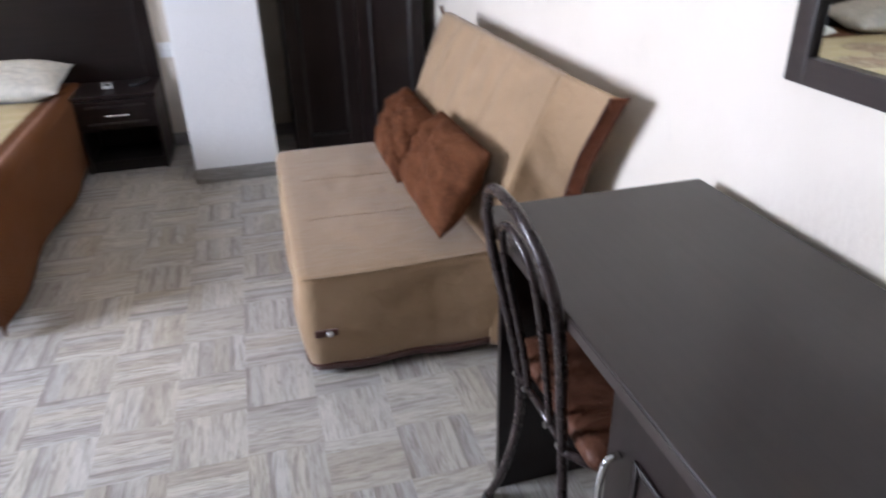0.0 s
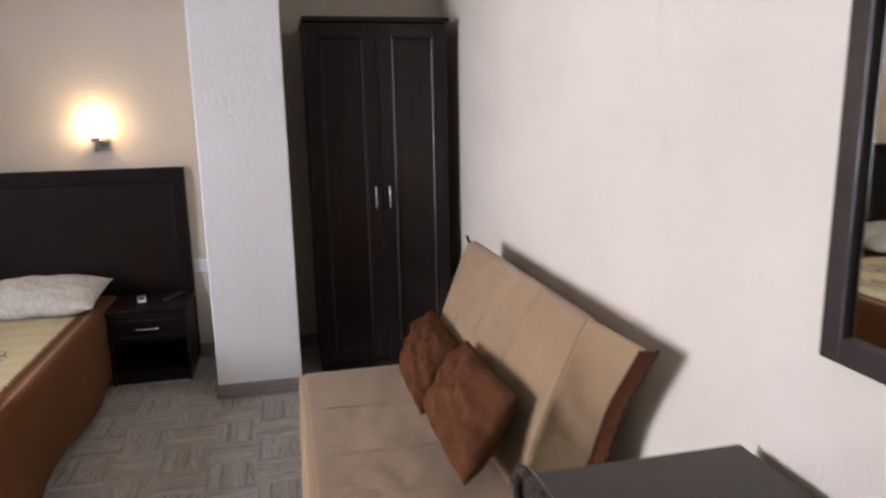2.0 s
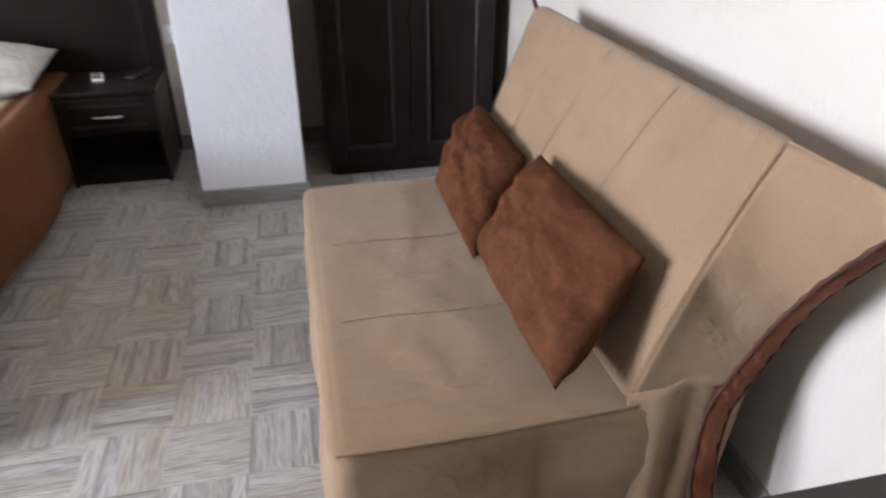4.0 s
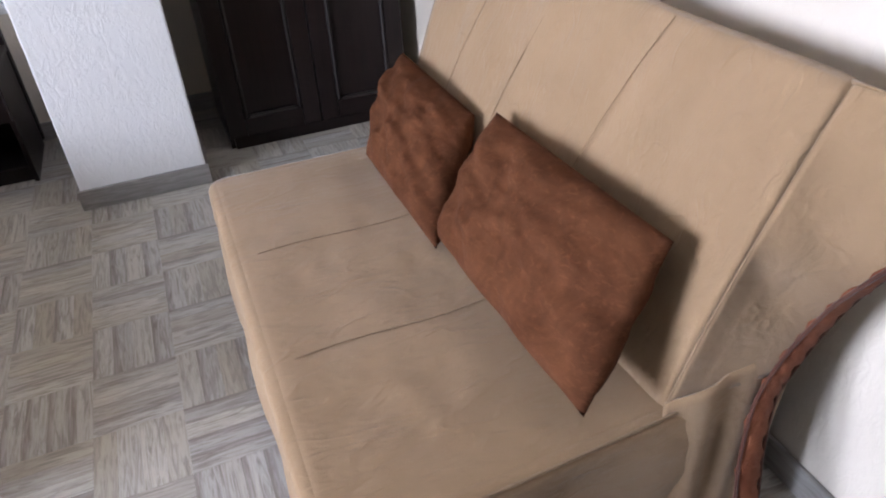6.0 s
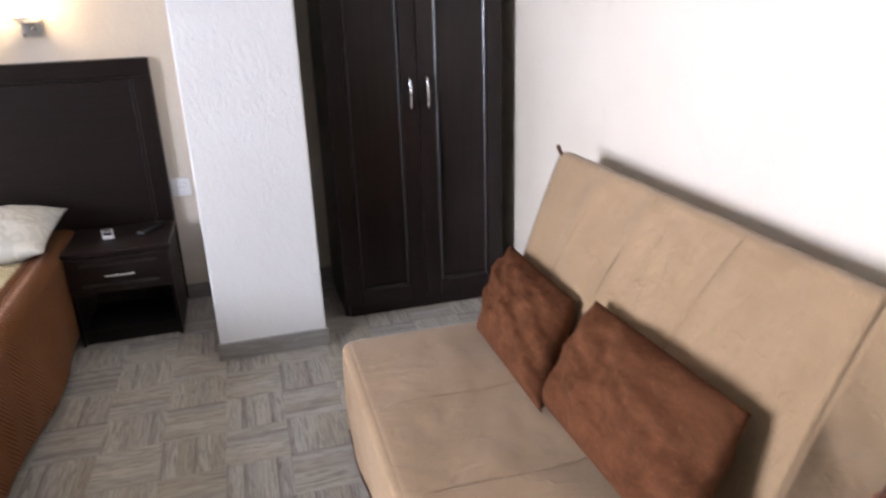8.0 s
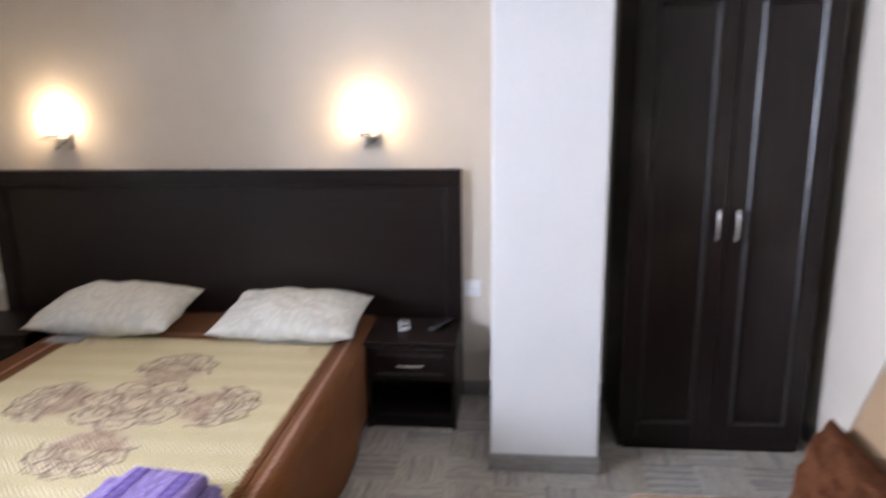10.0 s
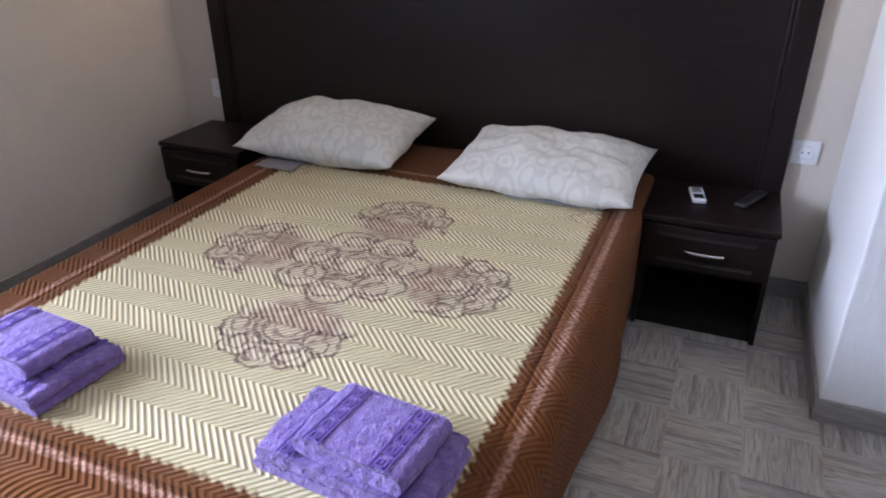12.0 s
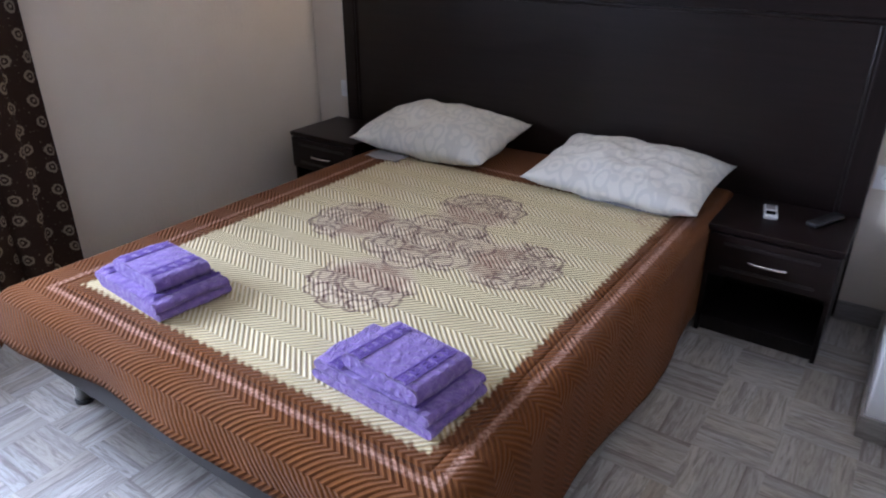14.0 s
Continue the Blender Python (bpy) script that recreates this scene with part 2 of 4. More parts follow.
    for spec in ((0.155, -1.105, 0.3, 0.150, 0.068, 7, False), (-0.150, -1.11, math.pi, 0.118, 0.047, 10, True),
                 (0.150, -0.790, math.pi / 2, 0.118, 0.047, 10, True), (0.455, -1.105, 0.0, 0.118, 0.047, 10, True),
                 (0.165, -1.445, -math.pi / 2, 0.122, 0.048, 10, True)):
        got = flower(*spec)
        if lines is None:
            lines, patch, leaf = got
        else:
            lines, patch, leaf = [k.math("MAXIMUM", p, q) for p, q in zip((lines, patch, leaf), got)]
    for px, py in ((0.70, -0.53), (-0.43, -0.50)):
        ex, ey = k.math("SUBTRACT", sw, px), k.math("SUBTRACT", tw, py)
        r = k.math("SQRT", k.math("ADD", k.math("MULTIPLY", ex, ex), k.math("MULTIPLY", ey, ey)))
        leaf = k.math("MAXIMUM", leaf, k.math("MULTIPLY", k.ramp(r, 0.095, 0.05, 0, 0.8), k.ramp(k.noise(uv.outputs[0], 45, 2), 0.45, 0.55, 0, 1)))
    worn = k.ramp(k.noise(uv.outputs[0], 28, 3), 0.30, 0.55, 0.25, 1.0)
    leaf = k.math("MULTIPLY", leaf, k.ramp(rib, -0.5, 0.7, 1.0, 0.45))
    lines = k.math("MULTIPLY", k.math("MULTIPLY", lines, worn), 0.85)
    blot = k.math("MULTIPLY", leaf, k.ramp(k.noise(uv.outputs[0], 36, 3), 0.36, 0.60, 0.35, 0.95))
    tone = k.noise(uv.outputs[0], 3.0, 3)
    gold = k.mix(k.ramp(rib, -0.7, 0.6, 0, 1), (0.49, 0.38, 0.185), (0.73, 0.65, 0.44))
    # sheen of the leaning ribs put into colour: every other band mixed duller
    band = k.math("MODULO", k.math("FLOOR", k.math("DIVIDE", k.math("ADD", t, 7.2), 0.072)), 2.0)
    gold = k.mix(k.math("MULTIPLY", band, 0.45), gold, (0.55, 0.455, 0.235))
    gold = k.mix(k.math("MULTIPLY", patch, 0.38), gold, (0.55, 0.41, 0.33))
    gold = k.mix(blot, gold, (0.24, 0.115, 0.070))
    gold = k.mix(lines, gold, (0.115, 0.048, 0.040))
    brown = k.mix(k.ramp(rib, -0.6, 0.7, 0, 1), (0.110, 0.036, 0.008), (0.165, 0.058, 0.015))
    brown = k.mix(k.ramp(tone, 0.4, 0.65, 0, 0.4), brown, (0.15, 0.065, 0.03))
    c = k.mix(field, brown, gold)
    line = k.math("MULTIPLY", line, k.ramp(k.noise(uv.outputs[0], 110, 3), 0.42, 0.58, 0.25, 0.85))
    c = k.mix(line, c, (0.42, 0.24, 0.18))
    k.colour(c)
    k.rough(k.ramp(field, 0, 1, 0.92, 0.6))
    k.put(k.b.inputs["Specular IOR Level"], k.ramp(field, 0, 1, 0.05, 0.18))
    pile = k.noise(uv.outputs[0], 500, 2)
    k.bump(k.math("ADD", k.math("MULTIPLY", rib, 0.5), k.math("MULTIPLY", pile, 0.3)), 0.6, 0.006)
    k.b.inputs["Sheen Weight"].default_value = 0.05
    return k.m


def curtain_material():
    k = Mat("brown_floral_curtain", 0.8, spec=0.2)
    uv = k.node("ShaderNodeUVMap")
    vo = k.node("ShaderNodeTexVoronoi", voronoi_dimensions="2D", feature="F1")
    vo.inputs["Scale"].default_value, vo.inputs["Randomness"].default_value = 12.0, 0.35
    k.put(vo.inputs["Vector"], uv.outputs[0])
    wob = k.noise(uv.outputs[0], 90, 2)
    dd = k.math("ADD", vo.outputs["Distance"], k.math("MULTIPLY", k.math("SUBTRACT", wob, 0.5), 0.18))
    ring = k.ramp(k.math("ABSOLUTE", k.math("SUBTRACT", dd, 0.21)), 0.03, 0.07, 1, 0)
    dot = k.ramp(dd, 0.05, 0.09, 1, 0)
    twig = k.ramp(k.noise(uv.outputs[0], 75, 2, 0.5, 0.5), 0.66, 0.70, 0, 0.45)
    fac = k.math("MAXIMUM", k.math("MAXIMUM", ring, dot), twig)
    k.colour(k.mix(fac, (0.030, 0.014, 0.008), (0.24, 0.19, 0.125)))
    k.bump(k.noise(uv.outputs[0], 700, 2), 0.2, 0.001)
    return k.m


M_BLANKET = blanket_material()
M_CURTAIN = curtain_material()


def floor_material(name, per_island):
    """Grey oak staves; each stave has its own tone."""
    k = Mat(name, 0.32, spec=0.4)
    if per_island:
        rnd = k.node("ShaderNodeNewGeometry").outputs["Random Per Island"]
    else:
        rnd = k.node("ShaderNodeObjectInfo").outputs["Random"]
    uv = k.node("ShaderNodeUVMap")
    off = k.node("ShaderNodeCombineXYZ")
    k.put(off.inputs[0], k.math("MULTIPLY", rnd, 31.0))
    k.put(off.inputs[1], k.math("MULTIPLY", rnd, 57.0))
    add = k.node("ShaderNodeVectorMath", operation="ADD")
    k.put(add.inputs[0], uv.outputs[0])
    k.put(add.inputs[1], off.outputs[0])
    mp = k.node("ShaderNodeMapping")
    mp.inputs["Scale"].default_value = (5, 48, 1)
    k.put(mp.inputs["Vector"], add.outputs[0])
    grain = k.noise(mp.outputs[0], 1.6, 5, 0.6, 1.4)
    tint = k.math("FRACT", k.math("MULTIPLY", rnd, 7.31))
    sep = k.node("ShaderNodeSeparateXYZ")
    k.put(sep.inputs[0], uv.outputs[0])
    pale = k.mix(tint, (0.51, 0.475, 0.41), (0.50, 0.48, 0.455))
    deep = k.mix(tint, (0.39, 0.345, 0.28), (0.365, 0.345, 0.325))
    base = k.mix(rnd, deep, pale)
    c = k.mix(k.ramp(grain, 0.44, 0.66, 0, 0.8), base, (0.20, 0.172, 0.145))
    fine = k.noise(mp.outputs[0], 5.5, 3, 0.6, 0.4)
    c = k.mix(k.ramp(fine, 0.5, 0.72, 0, 0.35), c, (0.19, 0.165, 0.14))
    # heartwood streak along one edge of some staves
    edge = k.ramp(k.math("ADD", sep.outputs[1], k.math("MULTIPLY", k.math("SUBTRACT", grain, 0.5), 0.02)), 0.004, 0.022, 0, 0.6)
    dark = k.math("MULTIPLY", edge, k.ramp(tint, 0.66, 0.70, 0, 1))
    k.colour(k.mix(dark, c, (0.15, 0.122, 0.098)))
    k.rough(k.ramp(grain, 0.3, 0.7, 0.28, 0.42))
    k.bump(grain, 0.1, 0.0006)
    return k.m


M_STAVE = floor_material("oak_stave", False)
M_STAVES = floor_material("oak_staves", True)
M_GROUT = plain("grey_joint", (0.28, 0.255, 0.225), 0.8)


def skirting_material():
    k = Mat("grey_tile_skirting", 0.35, spec=0.4)
    g = k.noise(k.coords("Object", (4, 4, 40)), 2, 5, 0.6, 1)
    k.colour(k.mix(k.ramp(g, 0.35, 0.7, 0, 1), (0.33, 0.31, 0.29), (0.20, 0.185, 0.17)))
    return k.m


M_SKIRT = skirting_material()

_g = Mat("lit_frosted_glass", 0.5)
_g.b.inputs["Emission Color"].default_value = (1.0, 0.76, 0.46, 1)
_g.b.inputs["Emission Strength"].default_value = 36
M_LIT = _g.m
_g = Mat("mirror_glass", 0.015, 1.0)
_g.colour((0.80, 0.83, 0.82))
M_MIRROR = _g.m
_g = Mat("window_glass", 0.0)
_g.b.inputs["Transmission Weight"].default_value = 1.0
M_GLASS = _g.m

# ---- mesh helpers ----


def part(name, bm, material, parent=None, label="", smooth=False):
    me = bpy.data.meshes.new(name)
    bm.to_mesh(me)
    bm.free()
    me.materials.append(material)
    if smooth:
        for p in me.polygons:
            p.use_smooth = len(p.vertices) < 5
    ob = new(name, me)
    if parent is not None:
        ob.parent = parent
    if label:
        tagged(ob, label=label)
    return ob


def thing(name, loc, label, category, group="", kind="", rz=0.0):
    e = new(name)
    e.empty_display_size = 0.1
    e.location = loc
    e.rotation_euler = (0, 0, radians(rz))
    return tagged(e, label, category, group, kind)


def add_box(bm, lo, hi, bevel=0.0, seg=2):
    c = [(a + b) / 2 for a, b in zip(lo, hi)]
    s = [abs(b - a) for a, b in zip(lo, hi)]
    got = bmesh.ops.create_cube(bm, size=1, matrix=Matrix.LocRotScale(c, None, s))
    if bevel:
        edges = list({e for v in got["verts"] for e in v.link_edges})
        bmesh.ops.bevel(bm, geom=edges, offset=bevel, segments=seg, profile=0.5, affect="EDGES")
    return bm


def box(lo, hi, bevel=0.0, seg=2):
    return add_box(bmesh.new(), lo, hi, bevel, seg)


def add_tube(bm, pts, r, seg=10):
    """A round tube along points, capped."""
    pts = [Vector(p) for p in pts]
    rings = []
    side = None
    for i, p in enumerate(pts):
        d = (pts[min(i + 1, len(pts) - 1)] - pts[max(i - 1, 0)]).normalized()
        if side is None:
            side = d.orthogonal().normalized()
        side = (side - d * side.dot(d)).normalized()
        up = d.cross(side)
        rings.append([bm.verts.new(p + r * (math.cos(a) * side + math.sin(a) * up))
                      for a in (2 * math.pi * j / seg for j in range(seg))])
    for a, b in zip(rings, rings[1:]):
        for j in range(seg):
            bm.faces.new((a[j], a[(j + 1) % seg], b[(j + 1) % seg], b[j]))
    bm.faces.new(rings[0][::-1])
    bm.faces.new(rings[-1])
    return bm


def tube(pts, r, seg=10):
    return add_tube(bmesh.new(), pts, r, seg)


def curve(pts, n=8):
    """Points of a smooth line through pts."""
    p = [Vector(q) for q in pts]
    p = [2 * p[0] - p[1]] + p + [2 * p[-1] - p[-2]]
    out = []
    for i in range(1, len(p) - 2):
        a, b, c, d = p[i - 1:i + 3]
        for j in range(n):
            u = j / n
            out.append(0.5 * (2 * b + (c - a) * u + (2 * a - 5 * b + 4 * c - d) * u * u + (3 * b - a - 3 * c + d) * u ** 3))
    return out + [p[-2]]


def lathe(profile, seg=24):
    bm = bmesh.new()
    rings = [[bm.verts.new((r * math.cos(a), r * math.sin(a), z)) for a in (2 * math.pi * j / seg for j in range(seg))]
             for r, z in profile]
    for a, b in zip(rings, rings[1:]):
        for j in range(seg):
            bm.faces.new((a[j], a[(j + 1) % seg], b[(j + 1) % seg], b[j]))
    bm.faces.new(rings[0][::-1])
    bm.faces.new(rings[-1])
    return bm


def grid_surface(nu, nv, f, uvf=None):
    """A sheet of nu x nv quads through f(u, v)."""
    bm = bmesh.new()
    vs = [[bm.verts.new(f(i / nu, j / nv)) for j in range(nv + 1)] for i in range(nu + 1)]
    layer = bm.loops.layers.uv.new("UVMap") if uvf else None
    for i in range(nu):
        for j in range(nv):
            quad = ((i, j), (i + 1, j), (i + 1, j + 1), (i, j + 1))
            face = bm.faces.new([vs[a][b] for a, b in quad])
            if uvf:
                for loop, (a, b) in zip(face.loops, quad):
                    loop[layer].uv = uvf(a / nu, b / nv)
    return bm


def thicken(ob, depth, offset=-1.0):
    mod = ob.modifiers.new("thickness", "SOLIDIFY")
    mod.thickness, mod.offset = depth, offset
    return ob


def fbm(x, y, z=0.0):
    return noise.fractal((x, y, z), 1.0, 2.0, 4)


def cushion_mesh(w, h, thick, n=36, pinch=0.06, wrinkle=0.012, seed=0.0, round_=2.6):
    """A stuffed cushion: a closed double sheet with pinched corners, in its x-y plane."""
    bm = bmesh.new()
    def at(i, j, side):
        u, v = 2 * i / n - 1, 2 * j / n - 1
        sx = 1 - pinch * (1 - v * v)
        sy = 1 - pinch * (1 - u * u)
        a, b = 1 - abs(u) ** round_, 1 - abs(v) ** round_
        z = thick / 2 * (max(a, 0) ** 0.55) * (max(b, 0) ** 0.55)
        edge = max(a, 0) * max(b, 0)
        ang = math.atan2(v, u)
        z += wrinkle * edge ** 0.4 * fbm(u * 2.2 + seed, v * 2.2 - seed, side * 3.0)
        z += wrinkle * 0.5 * edge ** 0.5 * math.sin(ang * 9 + seed) * min(1, (u * u + v * v))
        return (u * w / 2 * sx, v * h / 2 * sy, side * z)
    top = [[bm.verts.new(at(i, j, 1)) for j in range(n + 1)] for i in range(n + 1)]
    low = [[top[i][j] if i in (0, n) or j in (0, n) else bm.verts.new(at(i, j, -1)) for j in range(n + 1)] for i in range(n + 1)]
    for i in range(n):
        for j in range(n):
            bm.faces.new((top[i][j], top[i + 1][j], top[i + 1][j + 1], top[i][j + 1]))
            f = (low[i][j], low[i][j + 1], low[i + 1][j + 1], low[i + 1][j])
            if len(set(f)) == 4:
                try:
                    bm.faces.new(f)
                except ValueError:
                    pass
    return bm


# ---- structure ----
XL, XR, YB, YF, HC = -1.40, 2.80, 0.0, -7.6, 2.62


def wall(name, lo, hi, material=M_WALL, label="cream relief-plastered wall"):
    return tagged(part(name, box(lo, hi), material), label, "wall", kind="structure")


wall("wall_back", (XL - 0.2, 0, -0.1), (XR + 0.12, 0.2, HC + 0.1))
LEAN = 0.018


def off_square(ob):
    """Turns what belongs to the right wall with it, a degree off square."""
    for v in ob.data.vertices:
        v.co.x += LEAN * (v.co.y + 3.2)
    return ob


M_SCUFF = scuffed_plaster()
off_square(wall("wall_right", (XR, YF - 0.1, -0.1), (XR + 0.3, 0.1, HC + 0.1), M_SCUFF, "cream relief-plastered wall with faint grey scuffs"))
# unseen wall, set far back so less light bounces onto the sofa's end
wall("wall_front", (XL - 0.2, YF - 0.2, -0.1), (XR + 0.2, YF, HC + 0.1))
WY0, WY1, WZ0, WZ1 = -3.30, -1.98, 0.80, 2.3
bm = bmesh.new()
add_box(bm, (XL - 0.2, YF, -0.1), (XL, WY0, HC + 0.1))
add_box(bm, (XL - 0.2, WY1, -0.1), (XL, 0, HC + 0.1))
add_box(bm, (XL - 0.2, WY0, WZ1), (XL, WY1, HC + 0.1))
add_box(bm, (XL - 0.2, WY0, -0.1), (XL, WY1, WZ0))
tagged(part("wall_left", bm, M_WALL), "cream relief-plastered wall with a wide window opening", "wall", kind="structure")
tagged(part("ceiling", box((XL - 0.2, YF - 0.2, HC), (XR + 0.2, 0.2, HC + 0.15)), M_CEIL), "plain white painted ceiling", "ceiling", kind="structure")

# pillar beside the wardrobe
PX0, PX1, PY = 1.45, 1.885, -0.725
tagged(part("wall_pillar", box((PX0, PY, 0), (PX1, -0.002, HC - 0.002), 0.006), M_PILLAR),
       "white pier with coarse relief plaster beside the wardrobe", "pillar", kind="structure")

# window of the left wall, out of view
win = tagged(new("window_1"), "white framed balcony window in the left wall", "window", kind="structure")
win.location = (XL - 0.1, 0, 0)
for y in (WY0 + 0.03, (WY0 + WY1) / 2, WY1 - 0.03):
    part("window_frame", box((-0.03, y - 0.03, WZ0), (0.03, y + 0.03, WZ1), 0.004), M_PLASTIC, win)
for z in (WZ0 + 0.03, WZ1 - 0.03):
    part("window_frame", box((-0.028, WY0, z - 0.03), (0.028, WY1, z + 0.03), 0.004), M_PLASTIC, win)
for y in ((WY0 * 3 + WY1) / 4, (WY0 + WY1 * 3) / 4):
    g = part("pane", box((-0.17, y - 0.29, WZ0 + 0.06), (-0.164, y + 0.29, WZ1 - 0.06)), M_GLASS, win)
    g.visible_shadow = False

# skirting
SK = 0.078


def skirting(lo, hi):
    return tagged(part("baseboard", box(lo, hi, 0.002, 1), M_SKIRT), "grey stone-look tile skirting", "baseboard", kind="structure")


skirting((XL, -0.010, 0), (PX0, 0, SK))
skirting((PX0 - 0.010, PY - 0.010, 0), (PX1 + 0.010, PY, SK))
skirting((PX0 - 0.010, PY, 0), (PX0, -0.010, SK))
skirting((PX1, PY, 0), (PX1 + 0.010, 0, SK))
skirting((PX1 + 0.010, -0.010, 0), (XR + 0.045, 0, SK))
off_square(skirting((XR - 0.010, YF, 0), (XR, -0.010, SK)))
skirting((XL, YF, 0), (XL + 0.010, -0.010, SK))

# ---- bed ----
BX0, BX1, BY0, BY1, BT = -0.68, 0.865, -2.075, -0.05, 0.44


def build_bed():
    bed = thing("bed", (0, 0, 0), "double bed with tall wenge headboard on satin metal legs", "bed")
    hx0, hx1, hz = -1.150, 1.287, 1.178
    part("headboard", box((hx0, -0.034, 0.02), (hx1, -0.003, hz), 0.003), M_BOARD, bed)
    for name, lo, hi in (("headboard_rail", (hx0 + 0.001, -0.046, hz - 0.075), (hx1 - 0.001, -0.0345, hz - 0.001)),
                         ("headboard_stile", (hx0 + 0.001, -0.046, 0.02), (hx0 + 0.075, -0.0345, hz - 0.0755)),
                         ("headboard_stile", (hx1 - 0.075, -0.046, 0.02), (hx1 - 0.001, -0.0345, hz - 0.0755))):
        part(name, box(lo, hi, 0.004), M_WOODX if "rail" in name else M_WOOD, bed)
    for lo, hi in (((hx0 + 0.0765, -0.043, hz - 0.094), (hx1 - 0.0765, -0.0345, hz - 0.078)),
                   ((hx0 + 0.0765, -0.042, 0.3), (hx0 + 0.091, -0.0345, hz - 0.0945)),
                   ((hx1 - 0.091, -0.042, 0.3), (hx1 - 0.0765, -0.0345, hz - 0.0945))):
        part("moulding", box(lo, hi, 0.005), M_WOODX, bed)
    part("side_rail", box((BX0 + 0.025, BY0 + 0.07, 0.17), (BX0 + 0.05, BY1, 0.37), 0.003), M_WOODY, bed)
    part("side_rail", box((BX1 - 0.05, BY0 + 0.07, 0.17), (BX1 - 0.025, BY1, 0.37), 0.003), M_WOODY, bed)
    part("foot_rail", box((BX0 + 0.025, BY0 + 0.045, 0.17), (BX1 - 0.025, BY0 + 0.069, 0.37), 0.003), M_WOODX, bed)
    part("slat_base", box((BX0 + 0.051, BY0 + 0.071, 0.24), (BX1 - 0.051, BY1, 0.268)), M_INSIDE, bed)
    for x in (BX0 + 0.075, BX1 - 0.075):
        for y in (BY0 + 0.13, -0.25):
            bm = lathe([(0.024, 0.006), (0.024, 0.239)], 20)
            bmesh.ops.translate(bm, vec=(x, y, 0), verts=bm.verts)
            leg = part("leg", bm, M_SATIN, bed, "satin metal leg", True)
            bm = lathe([(0.030, 0.0), (0.030, 0.010), (0.026, 0.014)], 20)
            bmesh.ops.translate(bm, vec=(x, y, 0), verts=bm.verts)
            part("foot", bm, M_BLACKP, leg)
    return bed


build_bed()
tagged(part("mattress", box((BX0 + 0.02, BY0 + 0.03, 0.27), (BX1 - 0.02, BY1 - 0.005, BT - 0.012), 0.045, 4), M_MATTRESS, None, "", True),
       "thick mattress under the bedspread", "mattress")


def build_blanket():
    side, foot = 0.375, 0.108
    s0, s1, t0, t1 = BX0 - 0.15, BX1 + side, BY0 - foot, BY1 - 0.005
    rad = 0.045

    def fold(over):
        """Outward and downward way of cloth that runs over a rounded edge."""
        arc = rad * math.pi / 2
        if over <= 0:
            return 0.0, 0.0
        if over < arc:
            a = over / rad
            return rad * math.sin(a), rad * (1 - math.cos(a))
        return rad, rad + over - arc

    def at(u, v):
        s, t = s0 + (s1 - s0) * u, t0 + (t1 - t0) * v
        ox, oy = max(BX0 + rad - s, s - BX1 + rad, 0), max(BY0 + rad - t, 0)
        fx, dx = fold(ox)
        fy, dy = fold(oy)
        x = min(max(s, BX0 + rad), BX1 - rad) + (fx if s > 0 else -fx)
        y = max(t, BY0 + rad) - fy
        drop = max(dx, dy) + 0.25 * min(dx, dy)
        wave = fbm(s * 2.1, t * 2.1)
        z = BT + 0.004 + 0.004 * wave - drop
        if dx > rad:
            out = (dx - rad) * (0.02 + 0.05 * math.sin(t * 6.5 + 1.0 + (0 if s > 0 else 2)))
            out += 0.010 * wave + min(dy, 0.2) * 0.15
            x += out if s > 0 else -out
        if dy > rad:
            y -= (dy - rad) * (0.25 + 0.18 * math.sin(s * 8.0)) + 0.008 * wave
            z += (dy - rad) * 0.28 * math.sin(s * 4.6 + 0.9)
        return (x, y, max(z, 0.035 + 0.012 * math.sin(t * 9)))

    def cloth():
        return grid_surface(150, 150, at, lambda u, v: (s0 + (s1 - s0) * u, t0 + (t1 - t0) * v))

    def inside(face):
        c = face.calc_center_median()
        return -0.52 < c.x < 0.77 and -1.95 < c.y and c.z > BT - 0.03

    e = thing("bedspread", (0, 0, 0), "gold and brown woven bedspread with floral motif on the bed", "bedspread")
    for name, keep, label in (("centre_panel", True, "gold chevron panel with brown floral motif"), ("border", False, "brown chevron border with rose line")):
        bm = cloth()
        bmesh.ops.delete(bm, geom=[f for f in bm.faces if inside(f) != keep], context="FACES")
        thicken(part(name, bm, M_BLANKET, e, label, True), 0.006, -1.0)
    return e


build_blanket()


def bed_pillow(loc, rz, tilt, seed, label, w=0.71, thick=0.20):
    bm = cushion_mesh(w, 0.445, thick, 40, 0.05, 0.022, seed, 2.4)
    ob = part("pillow", bm, M_PILLOW, None, "", True)
    ob.matrix_world = pose(*loc, tilt, 0, rz)
    return tagged(ob, label, "pillow", "pillows on the bed")


bed_pillow((-0.395, -0.265, BT + 0.088), 0, 9, 1.3, "plump greyish-white pillow with pale scroll print on bedspread")
bed_pillow((0.500, -0.285, BT + 0.078), -2, 8, 4.1, "plump white pillow with grey scroll print beside nightstand", 0.69, 0.18)
bm = grid_surface(10, 6, lambda u, v: (-0.60 + 0.17 * u, -0.55 + 0.10 * v, BT + 0.012 + 0.007 * fbm(u * 4, v * 3)))
tagged(thicken(part("plastic_packet", bm, M_GREYP, None, "", True), 0.002, 1), "crumpled grey plastic packet under the pillow", "packet")

bm = grid_surface(14, 5, lambda u, v: (0.40 + 0.33 * u, -0.482 + 0.10 * v, BT + 0.011 + 0.006 * fbm(u * 5, v * 3, 4.0)))
tagged(thicken(part("plastic_packet", bm, M_GREYP, None, "", True), 0.002, 1), "flat grey plastic packet tucked under the white pillow", "packet")

# ---- towels ----


